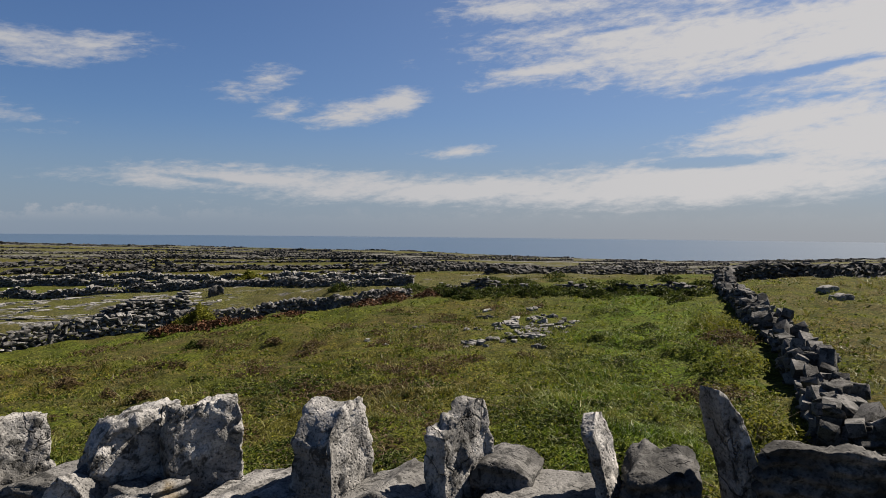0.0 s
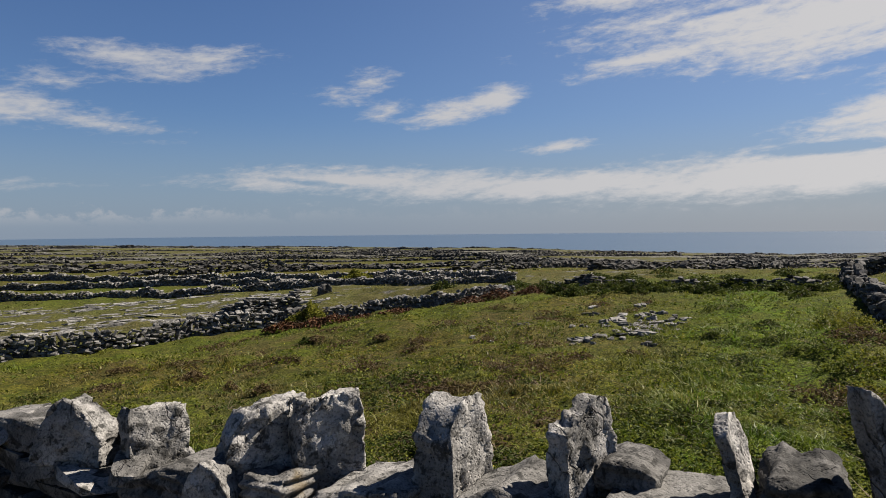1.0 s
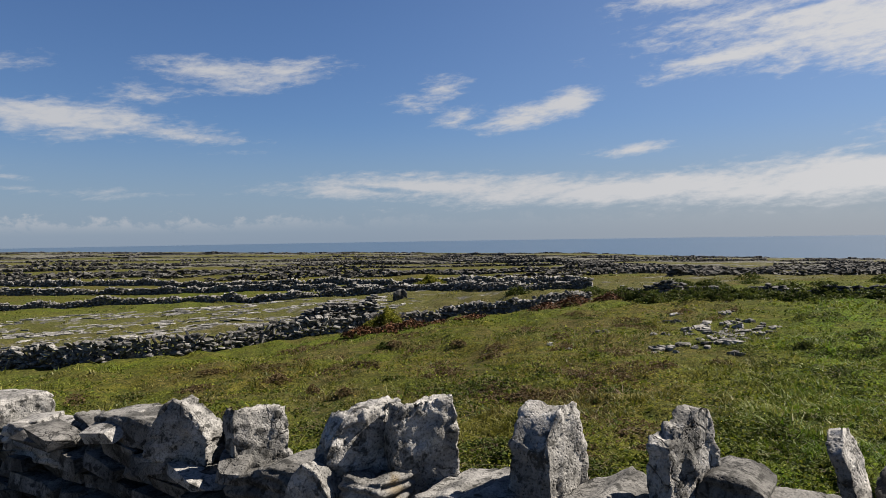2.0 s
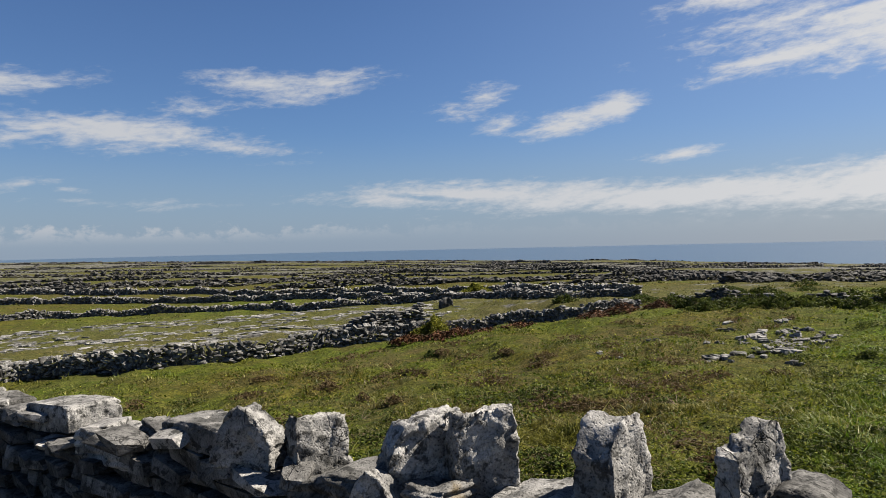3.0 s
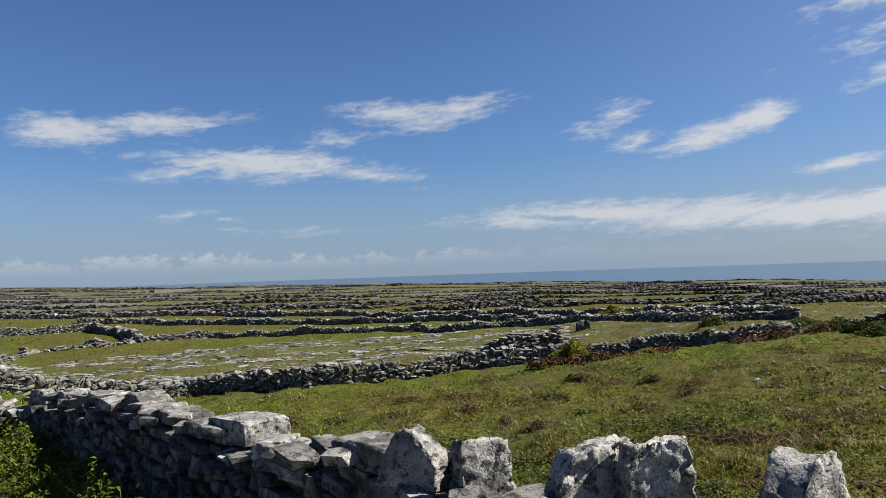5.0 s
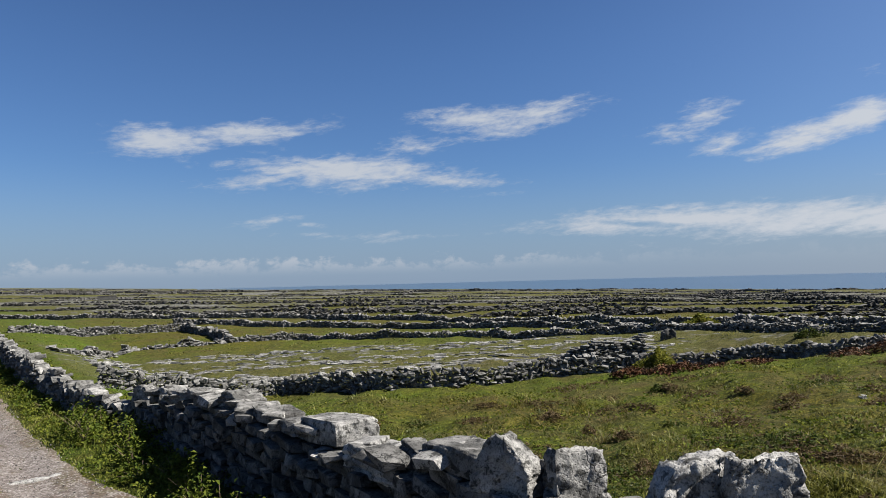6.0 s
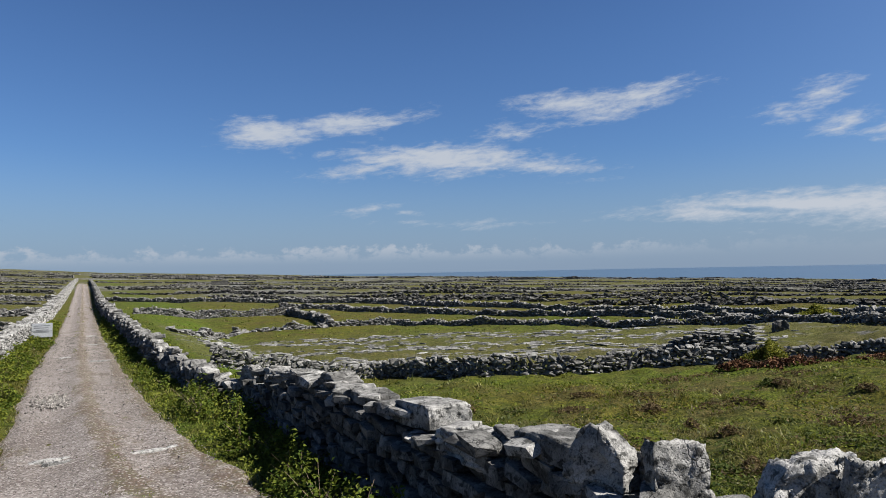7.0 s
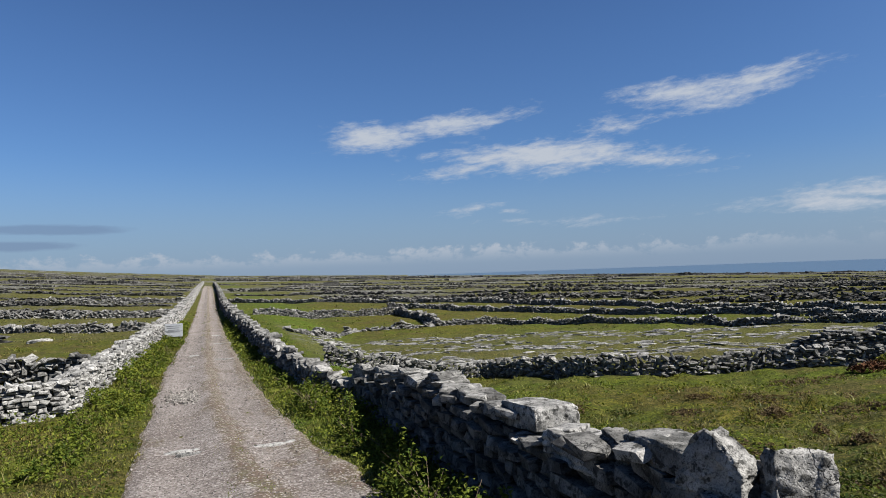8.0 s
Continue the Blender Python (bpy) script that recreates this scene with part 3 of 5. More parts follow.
def hero_mesh(name, wide, deep, tall, profile, lean, seed, rough=1.0, layers=False, mat=None, grid_size=(26, 9, 26)):
    """A weathered slab: a rounded block whose top follows a profile, leaning and broken by noise."""
    nu, nv, nz = grid_size
    bm = bmesh.new()
    grid = {}

    def vert(i, j, k):
        key = (i, j, k)
        if key not in grid:
            grid[key] = bm.verts.new((i / nu - 0.5, j / nv - 0.5, k / nz))
        return grid[key]
    for i in range(nu):
        for k in range(nz):
            for j in (0, nv):
                ring = [vert(i, j, k), vert(i + 1, j, k), vert(i + 1, j, k + 1), vert(i, j, k + 1)]
                bm.faces.new(ring if j == 0 else ring[::-1])
    for j in range(nv):
        for k in range(nz):
            for i in (0, nu):
                ring = [vert(i, j, k), vert(i, j + 1, k), vert(i, j + 1, k + 1), vert(i, j, k + 1)]
                bm.faces.new(ring if i == nu else ring[::-1])
    for i in range(nu):
        for j in range(nv):
            for k in (0, nz):
                ring = [vert(i, j, k), vert(i + 1, j, k), vert(i + 1, j + 1, k), vert(i, j + 1, k)]
                bm.faces.new(ring if k == nz else ring[::-1])
    marks = np.linspace(0, 1, len(profile))
    shift = Vector((seed * 3.7, seed * 1.3, seed * 2.1))
    for v in bm.verts:
        u, d, z = v.co
        top = float(np.interp(u + 0.5, marks, profile))
        # pull the corners in
        e = max(abs(u) * 2 - 0.82, 0) / 0.18
        f = max(abs(d) * 2 - 0.7, 0) / 0.3
        g = max(z - 0.86, 0) / 0.14
        pull = 1 - 0.03 * (e * f + e * g + f * g) - 0.03 * e * f * g
        zz = z * top
        p = Vector((u * wide * pull + lean * (0.5 - z) * tall, d * deep * (1 - 0.08 * f * g) * pull, zz * tall * (1 - 0.03 * f * e)))
        q = p * 6.0 + shift
        cell = noise.voronoi(Vector((p.x * 8, p.y * 8, p.z * 6)) + shift)[1][0]
        step = noise.cell(cell * 7.3)
        n = noise.noise(q) * 0.035 + step * 0.03 + noise.noise(q * 4.1) * 0.025 + abs(noise.noise(q * 8.0)) * 0.035 - 0.04
        crack = 1 - min(abs(noise.noise(p * 4.5 + shift * 2)) / 0.06, 1)
        n -= 0.05 * crack
        if layers:
            n += 0.07 * abs(math.sin((p.z + 0.05 * noise.noise(p * 4 + shift)) * 62)) - 0.04
        away = Vector((u * 2 * (e + 0.15), d * 2 * (f + 0.35), (z - 0.45) * (1.2 * g + 0.2)))
        away = away.normalized() if away.length > 0 else Vector((0, 0, 1))
        v.co = p + away * n * min(tall, wide, 0.34) * 1.25 * rough
    for f in bm.faces:
        f.smooth = True
    me = bpy.data.meshes.new(name)
    bm.to_mesh(me)
    bm.free()
    me.materials.append(mat or STONE_COPING)
    return me


# x, y, foot, width, depth, height, turn from the wall's line, lean, top profile
COPING = [
    (2.71, 5.49, 0.94, 0.46, 0.80, 0.19, 90, 0.00, (1, 0.97, 1, 0.95)),
    (2.40, 5.90, 0.98, 0.66, 0.42, 0.15, 0, 0.00, (0.85, 1, 0.95, 0.9)),
    (2.44, 6.58, 0.97, 0.62, 0.40, 0.16, 4, 0.00, (0.95, 1, 0.85, 0.8)),
    (2.36, 7.12, 0.94, 0.58, 0.46, 0.15, -4, 0.05, (0.8, 1, 0.97, 0.9)),
    (2.46, 7.75, 0.92, 0.72, 0.40, 0.22, 5, 0.00, (0.6, 1, 0.9, 0.6)),
    (2.40, 8.50, 0.84, 0.70, 0.42, 0.20, 0, 0.00, (0.6, 0.8, 1, 0.85)),
    (2.42, 9.25, 0.78, 0.75, 0.40, 0.20, 6, 0.00, (0.9, 1, 0.85)),
    (2.38, 10.36, 0.62, 1.40, 0.40, 0.26, 0, 0.00, (0.8, 1, 0.9, 0.7)),
    (2.40, 11.55, 0.42, 0.55, 0.25, 0.34, 20, 0.10, (0.7, 1, 0.95, 0.5)),
    (2.40, 4.40, 0.94, 0.78, 0.38, 0.20, 0, 0.00, (0.9, 0.95, 1, 0.75)),
    (2.50, 4.00, 1.00, 0.46, 0.20, 0.20, -15, -0.30, (1, 0.95, 0.9, 0.85)),
    (2.41, 3.37, 1.16, 0.60, 0.36, 0.18, 0, 0.00, (0.90, 0.97, 1.0, 0.97)),
    (2.46, 2.90, 1.17, 0.40, 0.22, 0.28, 20, 0.00, (0.4, 0.8, 1, 0.92, 0.72, 0.5)),
    (2.60, 2.72, 1.15, 0.22, 0.25, 0.18, 0, 0.00, (1, 1)),
    (2.36, 2.90, 1.06, 0.60, 0.45, 0.16, 0, 0.00, (0.9, 1, 0.8, 0.85)),
    (2.58, 2.46, 1.06, 0.34, 0.15, 0.39, 70, 0.02, (1, 0.93, 0.94, 0.95, 0.92)),
    (2.36, 2.20, 1.06, 0.54, 0.45, 0.26, 0, 0.00, (0.6, 0.75, 0.95, 1, 0.9)),
    (2.55, 1.77, 1.20, 0.43, 0.20, 0.33, 60, -0.08, (0.58, 0.90, 0.96, 1, 1)),
    (2.33, 1.86, 1.06, 0.22, 0.20, 0.27, 15, -0.20, (0.8, 1, 0.9, 0.5)),
    (2.37, 1.62, 1.09, 0.22, 0.40, 0.26, 0, 0.00, (1, 0.95, 1)),
    (2.665, 1.495, 1.12, 0.34, 0.14, 0.45, 47, 0.00, (0.98, 0.95, 0.97, 1, 1)),
    (2.38, 1.17, 1.16, 0.44, 0.48, 0.26, 0, 0.00, (0.6, 0.75, 0.85, 1, 0.95)),
    (2.64, 0.86, 1.12, 0.34, 0.21, 0.50, 86, -0.03, (0.74, 0.86, 0.97, 1, 0.98, 0.95)),
    (2.38, 0.60, 1.22, 0.40, 0.48, 0.27, 0, 0.00, (0.6, 0.75, 1, 0.9, 0.8)),
    (2.63, 0.34, 1.18, 0.31, 0.12, 0.49, 66, -0.03, (0.80, 0.84, 0.92, 1, 0.97)),
    (2.62, 0.20, 1.38, 0.22, 0.30, 0.13, 0, 0.00, (0.7, 1, 0.95, 0.85, 0.6)),
    (2.42, 0.02, 1.28, 0.46, 0.46, 0.22, 0, 0.00, (0.85, 0.98, 1, 1, 0.9)),
    (2.64, -0.215, 1.32, 0.20, 0.06, 0.36, 82, 0.05, (0.85, 1, 0.95)),
    (2.46, -0.34, 1.36, 0.24, 0.42, 0.26, 0, 0.00, (0.8, 0.98, 0.92, 1, 0.85)),
    (2.58, -0.58, 1.38, 0.12, 0.11, 0.42, 30, 0.20, (1, 0.97, 0.86, 0.75)),
    (2.48, -0.80, 1.38, 0.36, 0.13, 0.27, 0, 0.00, (0.95, 1, 0.99, 1, 0.97)),
    (2.46, -1.22, 1.36, 0.52, 0.14, 0.29, 0, 0.00, (0.97, 1, 0.98)),
]


def coping_stones(parent):
    rng = np.random.default_rng(29)
    for k, (x, y, z, wide, deep, tall, phi, lean, profile) in enumerate(COPING):
        a = radians(phi)
        along = Vector((math.sin(a), -math.cos(a), 0))
        if y > 5.6 and phi < 15:
            wide, tall, z = wide * rng.uniform(0.62, 0.95), tall * rng.uniform(0.65, 1.1), z + rng.uniform(-0.03, 0.02)
            along = Vector((math.sin(a + rng.normal(0, 0.16)), -math.cos(a), rng.normal(0, 0.07))).normalized()
        m = Matrix((along, Vector((0, 0, 1)).cross(along).normalized(), along.cross(Vector((0, 0, 1)).cross(along)).normalized())).transposed() @ Matrix.Rotation(radians(-16 if phi == 82 else -5 if phi > 15 else -2), 3, "X")
        sunk = 0.05 if tall < 0.2 else 0.08
        # the far edge of the top is what shows against the field
        tall -= 0.85 * deep * (2.27 - z - tall) / math.hypot(x, y) if phi < 15 else 0.025
        # sun and shade set by stone colour: pale on sun-turned slabs, dark on shaded
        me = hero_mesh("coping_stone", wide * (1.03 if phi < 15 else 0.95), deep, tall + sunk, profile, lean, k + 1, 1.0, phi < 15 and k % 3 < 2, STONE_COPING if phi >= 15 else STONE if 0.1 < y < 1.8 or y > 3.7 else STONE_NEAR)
        ob = new("coping_stone", me)
        ob.parent = parent
        # the face that shows stands at the given place; the bulk lies behind it
        back = m @ Vector((0, deep * (0.45 if phi < 15 else 0.0), 0))
        px, py, pz, k = settled(*(Vector((x, y, z - sunk)) + back))
        ob.matrix_basis = Matrix.LocRotScale(Vector((px, py, pz)), m.to_quaternion(), Vector((k, k, k)))


def cap_stones(parent):
    """Loose flat stones lying along the top of the lane wall, many of them tilted."""
    rng = np.random.default_rng(37)
    stones = []
    for k in range(64):
        y = 2.5 + 10.0 * (k / 64)
        if 3.9 < y < 5.3 and k % 3 == 0:
            continue
        z = lane_wall_height(y + 2.2) + rng.uniform(-0.03, 0.11)
        dims = np.array([rng.uniform(0.16, 0.42), rng.uniform(0.16, 0.34), rng.uniform(0.05, 0.10)])
        stones.append((np.array([rng.uniform(2.36, 2.66), y + rng.uniform(-0.08, 0.08), z]), dims, turn3(1.57 + rng.normal(0, 0.4), rng.normal(0, 0.16), rng.normal(0, 0.12))))
    single_stones(stones, STONE, parent, rng, "cap_stone")


def lane_wall_height(s):
    # s runs along the lane from y = -2.2
    return float(np.interp(s - 2.2, [-2.2, -0.9, -0.2, 0.5, 1.2, 2.2, 2.9, 3.2, 3.7, 3.95, 4.2, 5.3, 5.6, 8.7, 10.4, 11.7, 12.6], [1.5, 1.42, 1.32, 1.22, 1.14, 1.08, 1.08, 1.15, 1.15, 1.0, 0.93, 0.86, 0.94, 0.84, 0.68, 0.5, 0.35]))


# the lane side's shade is carried by this darker stone colour
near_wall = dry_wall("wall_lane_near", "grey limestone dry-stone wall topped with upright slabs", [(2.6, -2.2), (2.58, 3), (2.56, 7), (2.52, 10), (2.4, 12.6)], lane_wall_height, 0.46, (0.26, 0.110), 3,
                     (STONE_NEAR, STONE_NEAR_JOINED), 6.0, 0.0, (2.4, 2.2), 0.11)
coping_stones(near_wall)
cap_stones(near_wall)
dry_wall("wall_lane_far", "grey limestone dry-stone wall following the lane", [(2.3, 11.8), (1.95, 13), (1.7, 15), (1.5, 18), (1.3, 22.7), (0.95, 33), (0.62, 50), (0.5, 100), (-0.2, 200)],
         lambda q: float(np.interp(q, [0, 1.5, 4, 9], [0.42, 0.5, 0.62, 0.66])) * bumpy(1.0, 0.15, 2)(q), 0.42, (0.19, 0.08), 4, (STONE, STONE_JOINED), 18.0, 0.15, (2.0, 12.5))
# pale stone; part of this side's sunlit look is put into the colour
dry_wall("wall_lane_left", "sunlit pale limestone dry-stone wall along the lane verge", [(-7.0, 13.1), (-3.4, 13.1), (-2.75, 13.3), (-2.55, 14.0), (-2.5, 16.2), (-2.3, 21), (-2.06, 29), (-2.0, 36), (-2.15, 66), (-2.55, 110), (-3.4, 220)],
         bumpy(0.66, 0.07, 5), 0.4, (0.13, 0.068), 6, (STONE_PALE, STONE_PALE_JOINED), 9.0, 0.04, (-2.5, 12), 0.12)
dry_wall("wall_field_cross", "tumbled grey limestone field wall of leaning slabs", [(2.6, 17.2), (4.6, 17.0), (6.6, 16.4), (8.2, 13.8), (9.5, 12.9), (11.6, 12.1), (13.0, 11.0), (14.6, 9.7), (16.9, 8.8), (19.9, 7.2)],
         lambda q: float(np.interp(q, [0, 5, 12, 20], [0.44, 0.48, 0.44, 0.34])) * bumpy(1.0, 0.12, 1)(q), 0.24, (0.125, 0.060), 7, (STONE, STONE_JOINED), 19.0, 0.26, (9.5, 12.5))
# darker stone colour stands in for the shade on this backlit wall
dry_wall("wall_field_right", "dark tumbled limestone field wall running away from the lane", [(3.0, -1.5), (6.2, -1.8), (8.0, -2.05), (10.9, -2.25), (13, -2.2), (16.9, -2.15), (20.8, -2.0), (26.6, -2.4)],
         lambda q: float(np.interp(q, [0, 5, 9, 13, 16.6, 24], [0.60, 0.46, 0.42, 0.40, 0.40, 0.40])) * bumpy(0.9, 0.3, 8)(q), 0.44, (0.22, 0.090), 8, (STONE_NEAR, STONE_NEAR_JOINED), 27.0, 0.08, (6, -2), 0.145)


def tumbled_slabs():
    """Large slabs fallen over the top and the sides of the wall that runs away from the lane."""
    rng = np.random.default_rng(83)
    rows = [(10.4, -2.2, 0.8, 0.2, 0.34), (8.2, -2.15, 0.42, 0.2, 0.36), (7.0, -2.3, 0.6, 0.4, 0.2)]
    for k in range(13):
        x = 5.4 + 13 * (k / 13) ** 1.1
        side = rng.choice([-1, 0, 1]) * rng.uniform(0.1, 0.36)
        rows.append((x, -2.1 + side, rng.uniform(0.25, 0.5), rng.uniform(0.1, 0.2), 0.36 if abs(side) < 0.2 else 0.1))
    for k, (x, y, w, t, lift) in enumerate(rows):
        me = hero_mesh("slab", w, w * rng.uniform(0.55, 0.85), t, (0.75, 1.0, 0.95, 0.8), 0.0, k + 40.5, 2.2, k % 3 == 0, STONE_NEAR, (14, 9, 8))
        ob = tagged(new("fallen_slab", me), "rough grey limestone slab fallen on the tumbled wall", "stone slab", "tumbled wall slabs")
        px, py, pz, q = settled(x, y, float(land(x, y)) + lift - 0.1)
        ob.matrix_basis = pose(px, py, pz, rng.uniform(-18, 18), rng.uniform(-15, 15), rng.uniform(0, 180)) @ Matrix.Scale(q, 4)


tumbled_slabs()
dry_wall("wall_field_second", "low broken limestone wall beyond the pavement field", [(11.0, 33.6), (14.3, 32.8), (17.0, 28.7), (20.0, 23.9), (21.0, 21.4), (23, 18.5), (26, 14.6)],
         bumpy(0.33, 0.25, 3), 0.3, (0.11, 0.058), 9, (STONE, STONE_JOINED), 16.0, 0.3, (17, 28))
dry_wall("wall_field_broken", "collapsed stretch of low limestone wall in the grass", [(2.9, 29.4), (6.4, 34.0), (9, 33.6), (11, 33.6)],
         bumpy(0.20, 0.9, 3), 0.5, (0.20, 0.08), 19, (STONE, STONE_JOINED), 20.0, 0.3, (6, 33))
dry_wall("wall_field_third", "limestone wall bordering a further field", [(2.2, 42.5), (6, 42.3), (10.9, 41.6), (11.3, 38), (11.0, 33.6)],
         bumpy(0.46, 0.2, 4), 0.36, (0.13, 0.068), 10, (STONE, STONE_JOINED), 14.0, 0.2, (9, 41))
dry_wall("wall_field_fourth", "long grey limestone wall across the fields", [(11.2, 45.0), (13.4, 43.2), (17.1, 38.1), (21.0, 31.7), (23.6, 26), (24.6, 22.5), (25.2, 17), (24.6, 12.5), (25, 9.0)],
         bumpy(0.35, 0.2, 6), 0.34, (0.12, 0.060), 11, (STONE, STONE_JOINED), 14.0, 0.2, (20, 33))
dry_wall("wall_field_fifth", "grey limestone wall edging a distant pasture", [(0.9, 63.6), (7, 57), (14, 50), (19.5, 43.6), (24.4, 34), (28, 26), (29.5, 18), (30, 11)],
         bumpy(0.35, 0.2, 2), 0.34, (0.13, 0.066), 15, (STONE, STONE_JOINED), 14.0, 0.2)
# backlit as well: its shade is in the darker stone colour
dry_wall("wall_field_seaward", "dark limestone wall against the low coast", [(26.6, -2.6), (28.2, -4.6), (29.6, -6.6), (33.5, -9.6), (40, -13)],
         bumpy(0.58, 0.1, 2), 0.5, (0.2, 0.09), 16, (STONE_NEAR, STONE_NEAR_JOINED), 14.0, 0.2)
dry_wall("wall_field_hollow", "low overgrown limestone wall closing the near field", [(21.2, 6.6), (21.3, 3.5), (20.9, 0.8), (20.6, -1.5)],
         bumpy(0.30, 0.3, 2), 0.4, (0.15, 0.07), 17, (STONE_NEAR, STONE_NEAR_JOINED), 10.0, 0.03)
dry_wall("wall_field_left_one", "heap-like limestone cross wall meeting the lane wall", [(-2.6, 17.5), (-3.6, 17.9), (-5.5, 18.2), (-12, 19)],
         bumpy(0.62, 0.12, 6), 0.5, (0.15, 0.078), 12, (STONE, STONE_JOINED), 20.0, 0.3, (-4, 18))
dry_wall("wall_field_left_two", "low limestone wall in the field beyond the lane", [(-2.5, 33.5), (-6.6, 34), (-9.4, 36.2), (-20, 41)],
         bumpy(0.36, 0.35, 9), 0.45, (0.16, 0.075), 13, (STONE, STONE_JOINED), 16.0, 0.3)
dry_wall("wall_field_left_three", "limestone wall over bare pavement beyond the lane", [(-2.6, 44.5), (-10.9, 45.4), (-26, 50)],
         bumpy(0.44, 0.2, 5), 0.45, (0.16, 0.078), 14, (STONE, STONE_JOINED), 16.0, 0.3)
dry_wall("wall_field_left_four", "distant limestone wall beyond the lane", [(-2.6, 66), (-17, 66.4), (-34, 72)],
         bumpy(0.5, 0.2, 5), 0.45, (0.22, 0.10), 18, (STONE, STONE_JOINED), 16.0, 0.3)
hut = dry_wall("ruined_stone_hut", "roofless dark stone hut with coursed walls, half collapsed", [(13.7, 13.9), (13.8, 12.6), (15.25, 11.9)],
               lambda q: float(np.interp(q, [0, 0.5, 1.5, 2.95], [0.2, 0.34, 0.70, 0.76])), 0.42, (0.14, 0.062), 31, (STONE, STONE_JOINED), 1.2, 0.0, (14.3, 12.2))
tagged(hut, category="hut")


def far_walls():
    """The net of field walls out to the shore, coarser with distance."""
    rng = np.random.default_rng(21)
    lines = []
    d1 = np.array([0.86, -0.51])
    d2 = np.array([0.51, 0.86])
    off = 14.0
    while off < 950:
        for k in range(-9, 22):
            if rng.random() < 0.86:
                a0, a1 = k * 60 + rng.uniform(-16, 16), k * 60 + rng.uniform(46, 76)
                j = off + rng.uniform(-5, 5)
                lines.append((d2 * j + d1 * a0, d2 * (j + rng.uniform(-4, 4)) + d1 * a1))
        off += rng.uniform(0.75, 1.3) * (7.5 + off * off / 640)
    for k in range(-9, 22):
        for q in range(1, 16):
            if rng.random() < 0.55:
                j = k * 60 + rng.uniform(-20, 20)
                lines.append((d1 * j + d2 * (q * 55), d1 * (j + rng.uniform(-6, 6)) + d2 * (q * 55 + rng.uniform(30, 60))))
    skyline = []
    for r0, a0, a1 in ((250, -20, 12), (330, -20, 70), (470, -18, 75), (640, -18, 100)):
        chain = [np.array([math.sin(math.radians(g)), math.cos(math.radians(g))]) * (r0 + rng.uniform(-14, 14)) for g in np.arange(a0, a1, 6)]
        skyline += list(zip(chain[:-1], chain[1:]))
    near, far = [], []
    for a, b in lines + skyline:
        n = int(np.hypot(*(b - a)) / 0.3)
        base = rng.uniform(0.24, 0.42) if np.hypot(*a) < 240 else rng.uniform(0.5, 0.9)
        d = (b - a) / np.hypot(*(b - a))
        for i in range(n):
            p = a + (b - a) * i / n
            r = np.hypot(*p)
            g = math.degrees(math.atan2(p[0], p[1]))
            if r < 32 or r > 980 or g < -22 or g > 112 or abs(p[0] - lane_mid(p[1])) < 2.8 or (p[1] + 1.35 * p[0] < 72 and 0 < g < 62) or (62 <= g and p[0] < 33):
                continue
            step = max(0.3, r / 260)
            if (i * 0.3) % step >= 0.3:
                continue
            z0 = float(land(*p))
            if z0 < SEA_LEVEL + 1:
                continue
            h = base * (0.8 + 0.35 * math.sin(i * 0.08 + base * 40)) * rng.uniform(0.75, 1.15)
            yaw = math.atan2(*(b - a)[::-1])
            if r < 130:
                for lay in range(4):
                    c = np.array([*(p + d * rng.uniform(-0.3, 0.3) + rng.normal(0, 0.05, 2)), z0 + h * (lay + 0.35) / 4])
                    near.append((c, np.array([rng.uniform(0.2, 0.46), rng.uniform(0.2, 0.4), h / 3.4]), turn3(yaw + rng.normal(0, 0.3), rng.normal(0, 0.22), rng.normal(0, 0.2))))
            else:
                far.append((np.array([*p, z0 + h * 0.42]), np.array([step * rng.uniform(0.9, 1.35), 0.6 + step * 0.1, h * rng.uniform(0.8, 1.2)]), turn3(yaw + rng.normal(0, 0.15), rng.normal(0, 0.1), 0)))
    ob = joined("far_field_walls", near + far, STONE_FAR, rng, None, True)
    tagged(ob, "net of grey dry-stone walls dividing distant fields", "stone walls")


far_walls()


# ---- rocks in the fields ----
LINES = [[(2.68, -2.2), (2.6, 10), (2.3, 12)], [(2.3, 11.8), (1.7, 15), (1.3, 22.7), (0.95, 33)], [(-7.0, 13.1), (-2.75, 13.3), (-2.5, 16.2), (-2.06, 29)],
         [(2.6, 17.2), (6.6, 16.4), (8.2, 13.8), (11.6, 12.1), (14.6, 9.7), (19.9, 7.2)], [(3.0, -1.5), (8.0, -2.05), (16.9, -2.15), (26.6, -2.4)],
         [(11.0, 33.6), (14.3, 32.8), (20.0, 23.9), (26, 14.6)], [(13.7, 13.9), (13.8, 12.6), (15.25, 11.9)]]


def clear_of_walls(x, y, margin=0.28):
    ok = np.ones(len(x), bool)
    for line in LINES:
        for (ax, ay), (bx, by) in zip(line[:-1], line[1:]):
            dx, dy = bx - ax, by - ay
            t = np.clip(((x - ax) * dx + (y - ay) * dy) / (dx * dx + dy * dy), 0, 1)
            ok &= np.hypot(x - ax - t * dx, y - ay - t * dy) > margin
    return ok


def flat_rocks(n, rng, place, size, flat, sink=0.5, tip=0.06):
    out = []
    while len(out) < n:
        x, y, k = place()
        d = size * rng.uniform(0.5, 1.6) * k
        dims = np.array([d * rng.uniform(1.0, 1.7), d * rng.uniform(0.6, 1.0), flat * rng.uniform(0.7, 1.4)])
        out.append((np.array([x, y, float(land(x, y)) + dims[2] * (0.5 - sink)]), dims, turn3(rng.uniform(0, 3.14), rng.normal(0, tip), rng.normal(0, tip))))
    return out


